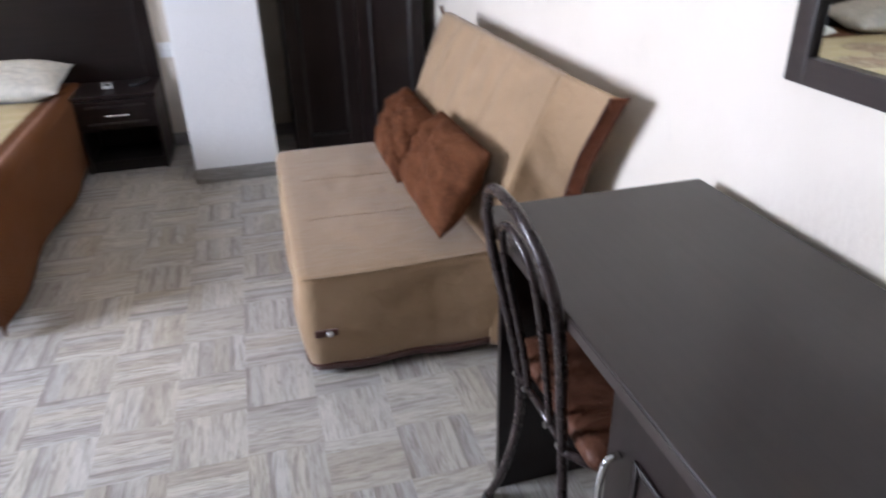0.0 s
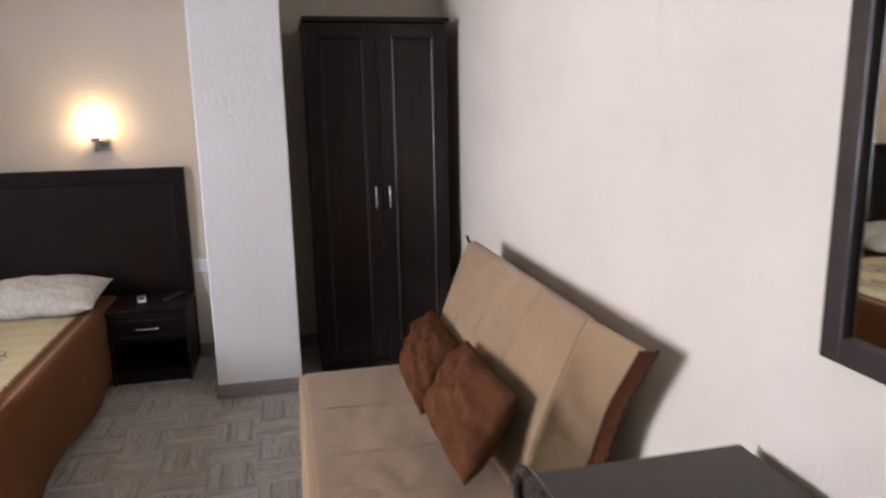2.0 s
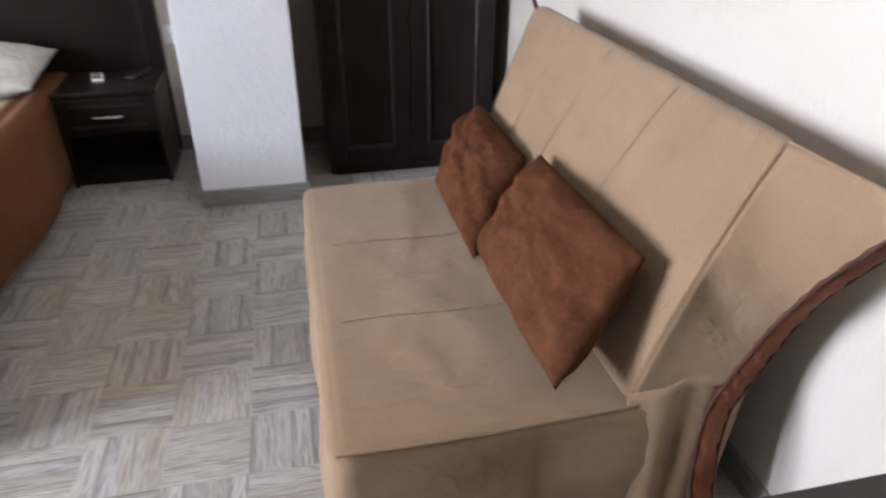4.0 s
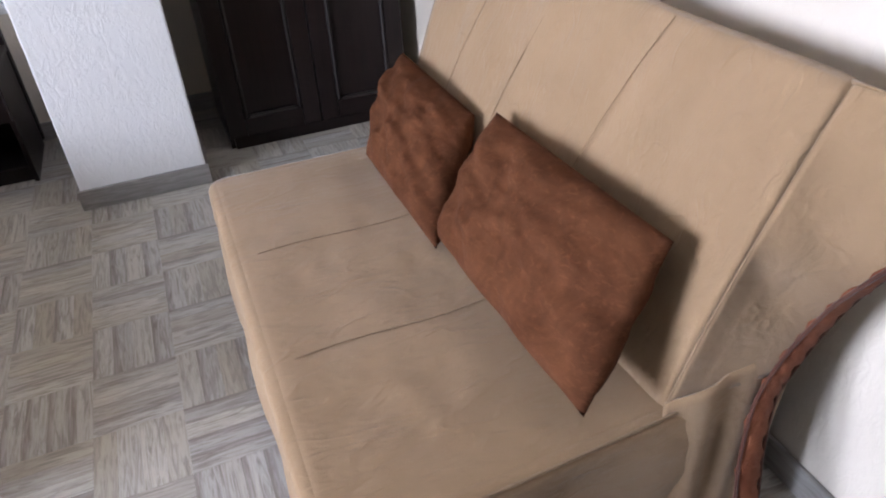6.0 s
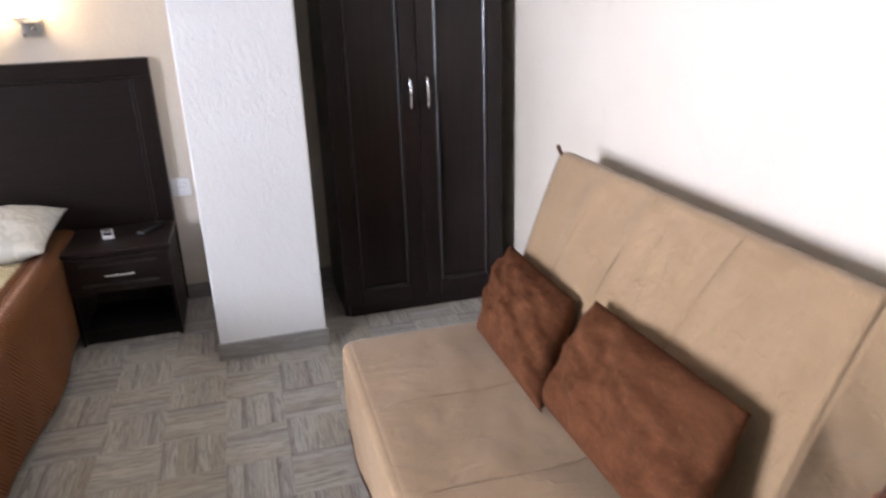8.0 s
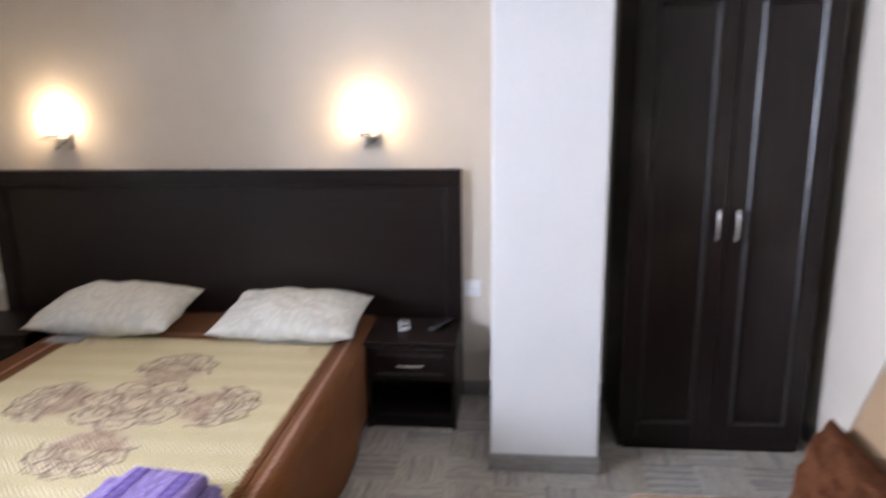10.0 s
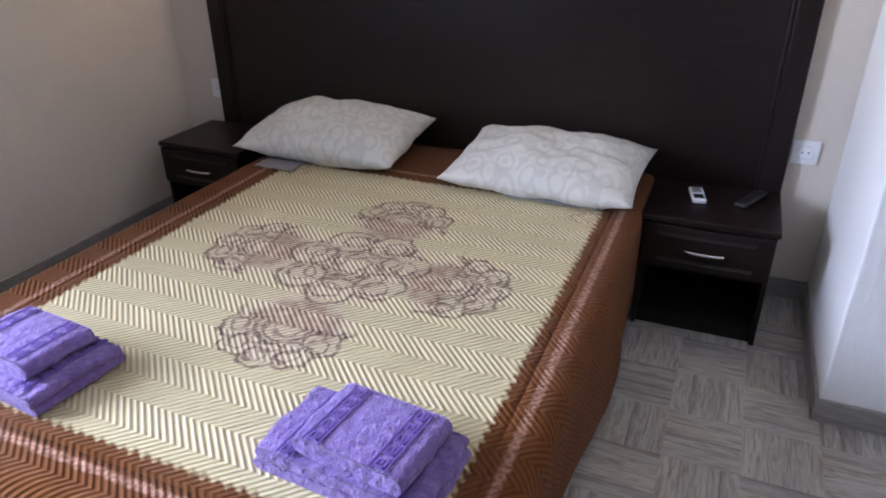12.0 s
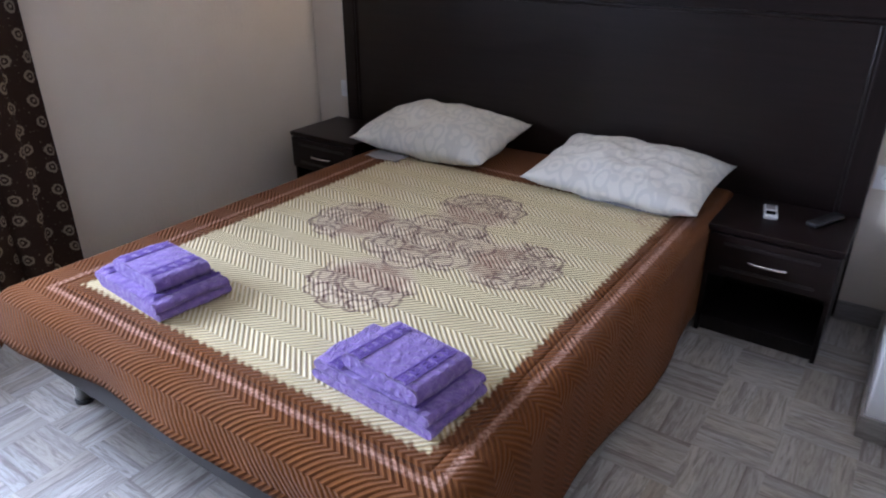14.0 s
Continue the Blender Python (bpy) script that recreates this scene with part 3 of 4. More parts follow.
def folded_slab(w, d, h, layers, seed):
    """A folded towel: rounded layers that share one fold, slightly uneven."""
    n = 26
    bm = bmesh.new()
    for k in range(layers):
        z0, z1 = h * k / layers, h * (k + 1) / layers
        shift = 0.006 * math.sin(seed + 2.1 * k)
        prof = []
        for a in range(9):
            ang = math.pi / 2 - math.pi * a / 8
            prof.append((0.5 * d - 0.5 * (z1 - z0) + 0.5 * (z1 - z0) * math.cos(ang), (z0 + z1) / 2 + 0.5 * (z1 - z0) * math.sin(ang) * 0.98))
        for a in range(9):
            ang = -math.pi / 2 - math.pi * a / 8
            prof.append((-0.5 * d + 0.5 * (z1 - z0) + 0.5 * (z1 - z0) * math.cos(ang), (z0 + z1) / 2 + 0.5 * (z1 - z0) * math.sin(ang) * 0.98))
        rows = []
        for i in range(n + 1):
            u = i / n
            pull = 1 - 0.012 * (2 * u - 1) ** 8
            x = (u - 0.5) * w
            zz = 0.003 * fbm(u * 3 + seed, k * 1.7)
            rows.append([bm.verts.new((x + shift, y * pull + 0.007 * fbm(u * 3, y * 6, seed + k), max(z * (1 - 0.08 * (2 * u - 1) ** 6) + (zz if k else 0) * (z / h), 0))) for y, z in prof])
        m = len(prof)
        for a, b in zip(rows, rows[1:]):
            for j in range(m):
                bm.faces.new((a[j], a[(j + 1) % m], b[(j + 1) % m], b[j]))
        bm.faces.new(rows[0])
        bm.faces.new(rows[-1][::-1])
    return bm


def key_band(length, z, y, flat=0.016):
    """A woven meander band: two rails and square spirals, lying on a towel."""
    bm = bmesh.new()
    t = 0.0026
    add_box(bm, (-length / 2, y - flat - 0.0065, z), (length / 2, y - flat - 0.0035, z + t))
    add_box(bm, (-length / 2, y + flat + 0.0035, z), (length / 2, y + flat + 0.0065, z + t))
    n = int(length / 0.030)
    for i in range(n):
        x = -length / 2 + (i + 0.5) * length / n
        r = 0.010
        for lo, hi in (((x - r, y - flat), (x - r + 0.0042, y + flat)), ((x - r + 0.0042, y + flat - 0.0042), (x + r, y + flat)),
                       ((x + r - 0.0042, y - flat * 0.3), (x + r, y + flat - 0.0042)), ((x - r * 0.2, y - flat * 0.3), (x + r - 0.0042, y - flat * 0.3 + 0.0042)),
                       ((x - r, y - flat), (x + r + 0.007, y - flat + 0.0042))):
            add_box(bm, (*lo, z), (*hi, z + t))
    return bm


def towel(name, loc, rz, w, d, h, layers, seed, bands, label, group):
    e = thing(name, loc, label, "towel", group, rz=rz)
    part("folded_cloth", folded_slab(w, d, h, layers, seed), M_TOWEL, e, "", True)
    for y, z in bands:
        bm = key_band(w * 0.93, z + 0.0012, y, 0.011)
        part("woven_band", bm, M_TOWELBAND, e, "darker purple meander band")
    return e


ZT = BT + 0.006
towel("bath_towel", (0.555, -1.782, ZT), 86, 0.195, 0.350, 0.056, 2, 0.4, ((-0.120, 0.0545), (0.105, 0.0545)), "folded lilac terry bath towel lying on the bedspread", "towels on the bed")
towel("hand_towel", (0.578, -1.785, ZT + 0.0565), 83, 0.172, 0.236, 0.042, 1, 1.9, ((-0.067, 0.0405), (0.070, 0.0405)), "folded lilac hand towel lying on bath towel", "towels on the bed")
towel("bath_towel", (-0.265, -1.803, ZT), 85, 0.215, 0.335, 0.056, 2, 2.7, ((-0.118, 0.0545), (0.118, 0.0545)), "folded lilac terry bath towel lying on the bedspread", "towels on the bed")
towel("hand_towel", (-0.259, -1.803, ZT + 0.0565), 85, 0.160, 0.232, 0.042, 1, 3.3, ((-0.067, 0.0405), (0.070, 0.0405)), "folded lilac hand towel lying on bath towel", "towels on the bed")

# ---- nightstands ----


def bow_handle(length, rise, r, upright=False):
    pts = curve([(-length / 2, 0, 0), (-length * 0.42, -rise * 0.75, 0), (0, -rise, 0), (length * 0.42, -rise * 0.75, 0), (length / 2, 0, 0)], 6)
    bm = tube(pts, r, 10)
    if upright:
        bmesh.ops.rotate(bm, cent=(0, 0, 0), matrix=Matrix.Rotation(math.pi / 2, 3, "Y"), verts=bm.verts)
    return bm


def nightstand(loc):
    w, d, h = 0.415, 0.348, 0.432
    e = thing("nightstand", loc, "wenge nightstand with one drawer above an open shelf", "nightstand", "nightstands by the bed")
    part("top", box((-w / 2 - 0.008, -d - 0.012, h - 0.022), (w / 2 + 0.008, 0, h), 0.003), M_WOODX, e)
    for sx in (-1, 1):
        part("side_panel", box((sx * w / 2, -d, 0), (sx * (w / 2 - 0.016), 0, h - 0.0225), 0.001), M_WOOD, e)
    part("back_panel", box((-w / 2 + 0.0165, -0.012, 0.03), (w / 2 - 0.0165, -0.002, h - 0.023)), M_INSIDE, e)
    part("shelf", box((-w / 2 + 0.0165, -d + 0.012, 0.045), (w / 2 - 0.0165, -0.0125, 0.061), 0.001), M_INSIDE, e)
    part("plinth", box((-w / 2 + 0.0165, -d + 0.02, 0), (w / 2 - 0.0165, -d + 0.036, 0.0445)), M_INSIDE, e)
    part("shelf", box((-w / 2 + 0.0165, -d + 0.012, 0.235), (w / 2 - 0.0165, -0.0125, 0.247)), M_INSIDE, e)
    dr = part("drawer", box((-w / 2 + 0.003, -d - 0.017, 0.252), (w / 2 - 0.003, -d - 0.001, h - 0.026), 0.003), M_WOODX, e)
    for z in (0.283, 0.375):
        part("moulding", box((-w / 2 + 0.055, -d - 0.0205, z - 0.006), (w / 2 - 0.055, -d - 0.0172, z + 0.006), 0.003, 1), M_GLOSS, dr)
    bm = bow_handle(0.125, 0.024, 0.0048)
    bmesh.ops.translate(bm, vec=(0, -d - 0.0172, 0.328), verts=bm.verts)
    part("handle", bm, M_CHROME, dr, "chrome bow handle", True)
    return e


ns = nightstand((1.072, -0.048, 0))
copy_thing(ns, pose(-1.005, -0.048, 0))

# things on the right nightstand
ac = thing("remote_control", (1.015, -0.20, 0.4325), "small white air conditioner remote with dark display on nightstand", "remote control", rz=12)
part("body", box((-0.024, -0.058, 0), (0.024, 0.058, 0.018), 0.006, 3), M_PLASTIC, ac, "", True)
part("display", box((-0.017, -0.050, 0.0182), (0.017, -0.012, 0.0192), 0.0004, 1), M_SCREEN, ac, "dark display")
part("keypad", box((-0.016, 0.004, 0.0182), (0.016, 0.05, 0.0194), 0.0004, 1), M_GREYP, ac)
tv = thing("remote_control", (1.190, -0.166, 0.4325), "slim black television remote lying on the nightstand", "remote control", rz=-24)
part("body", box((-0.021, -0.085, 0), (0.021, 0.085, 0.017), 0.006, 3), M_BLACKP, tv, "", True)
part("button_row", box((-0.013, -0.06, 0.0172), (0.013, 0.06, 0.0186), 0.0005, 1), M_BLACKP, tv)

# ---- sockets ----


def socket(loc, group="wall sockets"):
    e = thing("power_socket", loc, "white square plastic power socket on the wall", "socket", group, rz=0)
    part("plate", box((-0.043, -0.010, -0.043), (0.043, 0, 0.043), 0.003), M_PLASTIC, e)
    bm = lathe([(0.026, 0), (0.026, 0.006), (0.0225, 0.006), (0.021, 0.001)], 28)
    bmesh.ops.rotate(bm, cent=(0, 0, 0), matrix=Matrix.Rotation(math.pi / 2, 3, "X"), verts=bm.verts)
    bmesh.ops.translate(bm, vec=(0, -0.0102, 0), verts=bm.verts)
    well = part("well", bm, M_PLASTIC, e, "", True)
    for x in (-0.0095, 0.0095):
        bm = lathe([(0.0028, 0), (0.0028, 0.0012)], 10)
        bmesh.ops.rotate(bm, cent=(0, 0, 0), matrix=Matrix.Rotation(math.pi / 2, 3, "X"), verts=bm.verts)
        bmesh.ops.translate(bm, vec=(x, -0.0115, 0), verts=bm.verts)
        part("pin_hole", bm, M_BLACKP, well)
    return e


socket((1.337, -0.0005, 0.577))
socket((-1.180, -0.0005, 0.577))

# ---- wall lamps ----


def sconce(loc):
    e = thing("wall_lamp", loc, "lit wall lamp with chrome bracket and frosted glass shade", "wall lamp", "lamps over the headboard")
    part("wall_plate", box((-0.042, -0.018, -0.058), (0.042, 0, 0.028), 0.003), M_SATIN, e)
    part("arm", box((-0.066, -0.115, 0.0), (0.030, -0.0185, 0.008), 0.002), M_CHROME, e)
    bm = lathe([(0.030, 0.0085), (0.034, 0.012), (0.034, 0.030), (0.030, 0.034)], 28)
    bmesh.ops.translate(bm, vec=(-0.020, -0.072, 0), verts=bm.verts)
    part("collar", bm, M_CHROME, e, "chrome collar", True)
    bm = lathe([(0.028, 0.0345), (0.046, 0.038), (0.053, 0.055), (0.054, 0.13), (0.050, 0.136), (0.02, 0.137)], 28)
    bmesh.ops.translate(bm, vec=(-0.020, -0.072, 0), verts=bm.verts)
    part("shade", bm, M_LIT, e, "glowing frosted glass shade", True)
    return e


lamp_r = sconce((0.858, -0.0005, 1.338))
copy_thing(lamp_r, pose(-0.722, -0.0005, 1.338))

# ---- wardrobe ----


def wardrobe():
    x0, x1, yf, h = 2.005, 2.772, -0.505, 1.968
    e = thing("wardrobe", (x0, 0, 0), "two-door wenge wardrobe with framed doors in the recess", "wardrobe")
    w = x1 - x0
    yb = -0.014
    part("side_panel", box((0, yf + 0.02, 0), (0.018, yb, h - 0.026), 0.001), M_WOOD, e)
    part("side_panel", box((w - 0.018, yf + 0.02, 0), (w, yb, h - 0.026), 0.001), M_WOOD, e)
    part("back_panel", box((0.0185, yb - 0.008, 0.03), (w - 0.0185, yb, h - 0.027)), M_INSIDE, e)
    part("bottom", box((0.0185, yf + 0.022, 0.05), (w - 0.0185, yb - 0.009, 0.068)), M_INSIDE, e)
    part("plinth", box((0.0185, yf + 0.005, 0), (w - 0.0185, yf + 0.021, 0.049), 0.001), M_WOODX, e)
    part("top", box((-0.012, yf - 0.028, h - 0.025), (w + 0.012, yb, h), 0.004), M_WOODX, e)
    dw = (w - 0.006) / 2
    for k in range(2):
        a = 0.001 + k * (dw + 0.004)
        b = a + dw
        z0, z1 = 0.053, h - 0.030
        door = part("door", box((a, yf + 0.004, z0), (b, yf + 0.019, z1), 0.001), M_WOOD, e)
        f = 0.072
        for lo, hi, m in (((a + 0.0005, yf - 0.006, z0), (a + f, yf + 0.0036, z1), M_WOOD), ((b - f, yf - 0.006, z0), (b - 0.0005, yf + 0.0036, z1), M_WOOD),
                          ((a + f + 0.0005, yf - 0.006, z0), (b - f - 0.0005, yf + 0.0036, z0 + f), M_WOODX),
                          ((a + f + 0.0005, yf - 0.006, z1 - f), (b - f - 0.0005, yf + 0.0036, z1), M_WOODX)):
            part("door_frame", box(lo, hi, 0.003), m, door)
        g = 0.017
        for lo, hi in (((a + f + 0.001, yf - 0.010, z0 + f + 0.001), (a + f + g, yf + 0.0036, z1 - f - 0.001)),
                       ((b - f - g, yf - 0.010, z0 + f + 0.001), (b - f - 0.001, yf + 0.0036, z1 - f - 0.001)),
                       ((a + f + g + 0.0005, yf - 0.004, z0 + f + 0.001), (b - f - g - 0.0005, yf + 0.0036, z0 + f + g)),
                       ((a + f + g + 0.0005, yf - 0.004, z1 - f - g), (b - f - g - 0.0005, yf + 0.0036, z1 - f - 0.001))):
            part("moulding", box(lo, hi, 0.0075, 1), M_GLOSS, door)
        hx = b - 0.036 if k == 0 else a + 0.036
        bm = bow_handle(0.13, 0.026, 0.0055, True)
        bmesh.ops.translate(bm, vec=(hx, yf - 0.0062, 1.005), verts=bm.verts)
        part("handle", bm, M_CHROME, door, "chrome bow handle", True)
    return e


wardrobe()

# ---- sofa ----


def soft_box(lo, hi, r, n=30, wr=0.006, seed=0.0, rim=0.0, freq=5.0):
    """A padded block with rounded edges and creased cloth."""
    bm = bmesh.new()
    c = [(a + b) / 2 for a, b in zip(lo, hi)]
    s = [(b - a) / 2 for a, b in zip(lo, hi)]
    bmesh.ops.create_cube(bm, size=2)
    bmesh.ops.subdivide_edges(bm, edges=bm.edges[:], cuts=n, use_grid_fill=True)
    for v in bm.verts:
        p = Vector((v.co.x * s[0], v.co.y * s[1], v.co.z * s[2]))
        q = Vector([max(-s[i] + r, min(s[i] - r, p[i])) for i in range(3)])
        d = p - q
        if d.length > 1e-6:
            p = q + d.normalized() * min(r, d.length) if d.length > r else q + d
        nrm = d.normalized() if d.length > 1e-6 else Vector((0, 0, 1))
        w = wr * fbm(p.x * freq + seed, p.y * freq, p.z * freq * 1.5)
        w += wr * 0.6 * math.sin(9 * fbm(p.x * 2 + seed, p.y * 2, p.z * 2))
        if rim:
            w *= max(0, min(1, (min(s[0] - abs(p.x), s[1] - abs(p.y)) - 0.02) / rim))
        v.co = p + nrm * w + Vector(c)
    return bm


SX0, SX1, SY0, SY1, SZ = 1.868, 2.50, -2.622, -1.435, 0.372


def build_sofa():
    e = thing("sofa", (0, 0, 0), "armless sofa bed in a creased beige cotton cover with brown trim", "sofa")
    # seat pad
    seat = part("seat", soft_box((SX0 + 0.006, SY0 + 0.004, 0.135), (SX1, SY1 - 0.006, SZ - 0.002), 0.020, 44, 0.0045, 1.0, 0.12), M_SOFA, e, "", True)
    # valance down to the floor with dark hem
    lens = [0.0]
    r = 0.045
    loop = [Vector((SX1, SY0, 0)), Vector((SX0 + r, SY0, 0))]
    loop += [Vector((SX0 + r - r * math.sin(a), SY0 + r - r * math.cos(a), 0)) for a in (math.pi / 2 * i / 6 for i in range(1, 6))]
    loop += [Vector((SX0, SY0 + r, 0)), Vector((SX0, SY1 - r, 0))]
    loop += [Vector((SX0 + r - r * math.cos(a), SY1 - r + r * math.sin(a), 0)) for a in (math.pi / 2 * i / 6 for i in range(1, 6))]
    loop += [Vector((SX0 + r, SY1, 0)), Vector((SX1, SY1, 0))]
    for a, b in zip(loop, loop[1:]):
        lens.append(lens[-1] + (b - a).length)
    mid = Vector(((SX0 + SX1) / 2, (SY0 + SY1) / 2, 0))

    def around(u, out, z):
        d = u * lens[-1]
        i = max(j for j in range(len(lens) - 1) if lens[j] <= d + 1e-9)
        p = loop[i].lerp(loop[i + 1], (d - lens[i]) / max(lens[i + 1] - lens[i], 1e-6))
        t = (loop[i + 1] - loop[i]).normalized()
        nrm = Vector((t.y, -t.x, 0))
        if nrm.dot(p - mid) < 0:
            nrm = -nrm
        d2 = d * 3.3
        puff = (0.008 * fbm(d2, z * 6) + 0.004 * math.sin(d * 17 + 4 * z)) * min(1, max(0, 0.36 - z) / 0.06)
        q = p + nrm * (out + puff)
        return (q.x, q.y, z)

    def skirt_at(u, v):
        if v < 0.10:
            a = v / 0.10 * math.pi / 2
            return around(u, -0.040 + 0.044 * math.sin(a), 0.3735 - 0.0175 * (1 - math.cos(a)) - 0.008 * (1 - v / 0.10) ** 3)
        v = (v - 0.10) / 0.90
        z = 0.356 - v * 0.301
        gather = 0.022 * math.sin(math.pi * v) * (1 if 0.1 < u < 0.9 else 0.6)
        return around(u, 0.004 + gather * 0.5 - 0.035 * max(0, v - 0.82) ** 1.0, z)

    thicken(part("cover_skirt", grid_surface(170, 30, skirt_at), M_SOFA, e, "", True), 0.004, -1)
    thicken(part("hem_band", grid_surface(170, 5, lambda u, v: around(u, 0.003 - 0.02 * v, 0.060 - v * 0.035 + 0.004 * math.sin(u * 60))), M_HEM, e, "dark brown hem band", True), 0.005, 0)
    # strap and snap on the near front corner
    part("strap", box((1.895, SY0 - 0.026, 0.178), (1.965, SY0 - 0.014, 0.200), 0.004), M_HEM, e, "brown strap")
    bm = lathe([(0.011, 0), (0.011, 0.003), (0.006, 0.005)], 16)
    bmesh.ops.rotate(bm, cent=(0, 0, 0), matrix=Matrix.Rotation(math.pi / 2, 3, "X"), verts=bm.verts)
    bmesh.ops.translate(bm, vec=(1.940, SY0 - 0.0262, 0.189), verts=bm.verts)
    part("snap", bm, M_CHROME, e, "metal snap button", True)
    # underframe
    part("underframe", box((SX0 + 0.06, SY0 + 0.06, 0.02), (SX1 - 0.02, SY1 - 0.06, 0.134)), M_INSIDE, e)
    # backrest: a thick cushion that leans on the wall side
    by0, by1 = -2.605, -1.375
    prof = [(2.450, 0.375), (2.490, 0.50), (2.545, 0.640), (2.598, 0.760), (2.637, 0.845), (2.662, 0.890), (2.688, 0.890),
            (2.712, 0.83), (2.715, 0.68), (2.705, 0.50), (2.690, 0.36), (2.620, 0.30), (2.520, 0.31)]
    cx = sum(p[0] for p in prof) / len(prof)
    cz = sum(p[1] for p in prof) / len(prof)
    bm = bmesh.new()
    rows = []
    ny = 70
    for i in range(ny + 1):
        u = i / ny
        y = by0 + (by1 - by0) * u
        end = min(u, 1 - u) * (by1 - by0)
        lo = 0.985
        k = 1.0 if end > 0.05 else lo + (1 - lo) * math.sqrt(max(0, 1 - ((0.05 - end) / 0.05) ** 2))
        ring = []
        m = len(prof)
        for j in range(m):
            for sub in range(3):
                a, b = prof[j], prof[(j + 1) % m]
                px, pz = a[0] + (b[0] - a[0]) * sub / 3, a[1] + (b[1] - a[1]) * sub / 3
                front = px < cx + 0.03
                w = (0.006 * fbm(y * 4, pz * 4, 7.0) + (0.005 * math.sin(9 * fbm(y * 1.6, pz * 2, 2.0)) if front else 0)) * min(1, end / 0.2)
                # the far top corner is drawn out to a point
                draw = 0.035 * max(0, 1 - (1 - u) / 0.12) * max(0, (pz - 0.60) / 0.29)
                ring.append(bm.verts.new((cx + (px - cx) * k - w, y + draw, cz + (pz - cz) * k)))
        rows.append(ring)
    # the near end is hollow, the cloth spans it
    hollow = [bm.verts.new((cx + (q.co.x - cx) * 0.7, by0 + 0.07, cz + (q.co.z - cz) * 0.8)) for q in rows[0]]
    rows.insert(0, hollow)
    m = len(rows[0])
    for a, b in zip(rows, rows[1:]):
        for j in range(m):
            bm.faces.new((a[j], b[j], b[(j + 1) % m], a[(j + 1) % m]))
    bm.faces.new(rows[0])
    bm.faces.new(rows[-1][::-1])
    back = part("backrest", bm, M_SOFA, e, "", True)
    # stitched seams that run up the backrest
    for y in (-1.58, -1.83, -2.16):
        pts = [(p[0] - 0.003, y - 0.09 * max(0, (p[1] - 0.42) / 0.45) ** 1.6 * (0.6 if y < -2.5 else 1), p[1]) for p in prof[:6]]
        part("seam", tube(curve(pts, 5), 0.0010, 6), M_SEAM, back)
    # quilting lines of the seat
    part("seam", tube(curve([(SX0 + 0.012, SY0 - 0.001, SZ - 0.004), (SX0 + 0.2, SY0 - 0.003, SZ - 0.006), (SX0 + 0.4, SY0 - 0.001, SZ - 0.003), (SX1 - 0.03, SY0 + 0.004, SZ)], 6), 0.0028, 6), M_SEAM, seat)
    for y in (-1.85, -2.22):
        pts = [(SX0 + 0.06 + 0.48 * i / 10, y + 0.005 * math.sin(i * 0.8), SZ + 0.0010) for i in range(11)]
        part("seam", tube(curve(pts, 3), 0.0012, 6), M_SEAM, seat)
    # brown satin band round the near end of the back, then hanging to the floor
    edge = [(2.702, -2.868, 0.884), (2.697, -2.800, 0.785), (2.690, -2.735, 0.682), (2.690, -2.680, 0.576), (2.680, -2.652, 0.487), (2.655, -2.642, 0.410)]
    pts = curve(edge + [(2.622, -2.650, 0.355), (2.600, -2.672, 0.26), (2.600, -2.690, 0.15), (2.600, -2.700, 0.04)], 8)
    # cloth of the near end, stretched from the front seam to the band
    rim = curve(edge, 8)
    seam_line = curve([(2.664, by0 - 0.001, 0.890), (2.6245, by0 - 0.001, 0.815), (2.5785, by0 - 0.001, 0.713), (2.535, by0 - 0.001, 0.612), (2.491, by0 - 0.001, 0.500), (2.4515, by0 - 0.001, 0.376)], 8)
    rear_line = curve([(2.666, by0 + 0.006, 0.8935), (2.711, by0 + 0.01, 0.830), (2.714, by0 + 0.01, 0.72), (2.712, by0 + 0.01, 0.62), (2.708, by0 + 0.01, 0.52), (2.700, by0 + 0.01, 0.42)], 8)
    part("seam", tube(seam_line, 0.0022, 6), M_SEAM, back)
    ns_ = len(rim) - 1

    def side_cloth(u, v):
        p = seam_line[round(u * ns_)].lerp(rim[round(u * ns_)], v)
        ridge = math.exp(-((u - 0.52 - 0.25 * (v - 0.5)) / 0.07) ** 2) - 0.8 * math.exp(-((u - 0.64 - 0.20 * (v - 0.5)) / 0.08) ** 2)
        out = math.sin(math.pi * v) * (0.009 * ridge - 0.017 * min(1, 2.5 * (1 - u))) + 0.003 * math.sin(math.pi * v) * fbm(u * 4, v * 3)
        return p + Vector((-0.2 * out, -out, 0))

    thicken(part("side_panel", grid_surface(ns_, 18, side_cloth), M_SOFA, e, "", True), 0.004, 0)
    thicken(part("rear_panel", grid_surface(ns_, 8, lambda u, v: rear_line[round(u * ns_)].lerp(rim[round(u * ns_)], v)), M_SOFA, e, "", True), 0.004, 0)
    bm = bmesh.new()
    rows = []
    for i, p in enumerate(pts):
        d = (pts[min(i + 1, len(pts) - 1)] - pts[max(i - 1, 0)]).normalized()
        n = d.cross(Vector((0, -1, 0))).normalized()
        wv = 0.025 + 0.003 * math.sin(i * 0.9)
        rows.append([bm.verts.new(p + n * wv * (2 * j / 6 - 1) + Vector((0, -0.007 * math.cos(math.pi * (2 * j / 6 - 1) / 2) - 0.003 * math.sin(i * 1.7 + j), 0))) for j in range(7)])
    for a, b in zip(rows, rows[1:]):
        for j in range(6):
            bm.faces.new((a[j], a[j + 1], b[j + 1], b[j]))
    band = thicken(part("trim_band", bm, M_PIPING, e, "brown satin trim band", True), 0.006, 0)
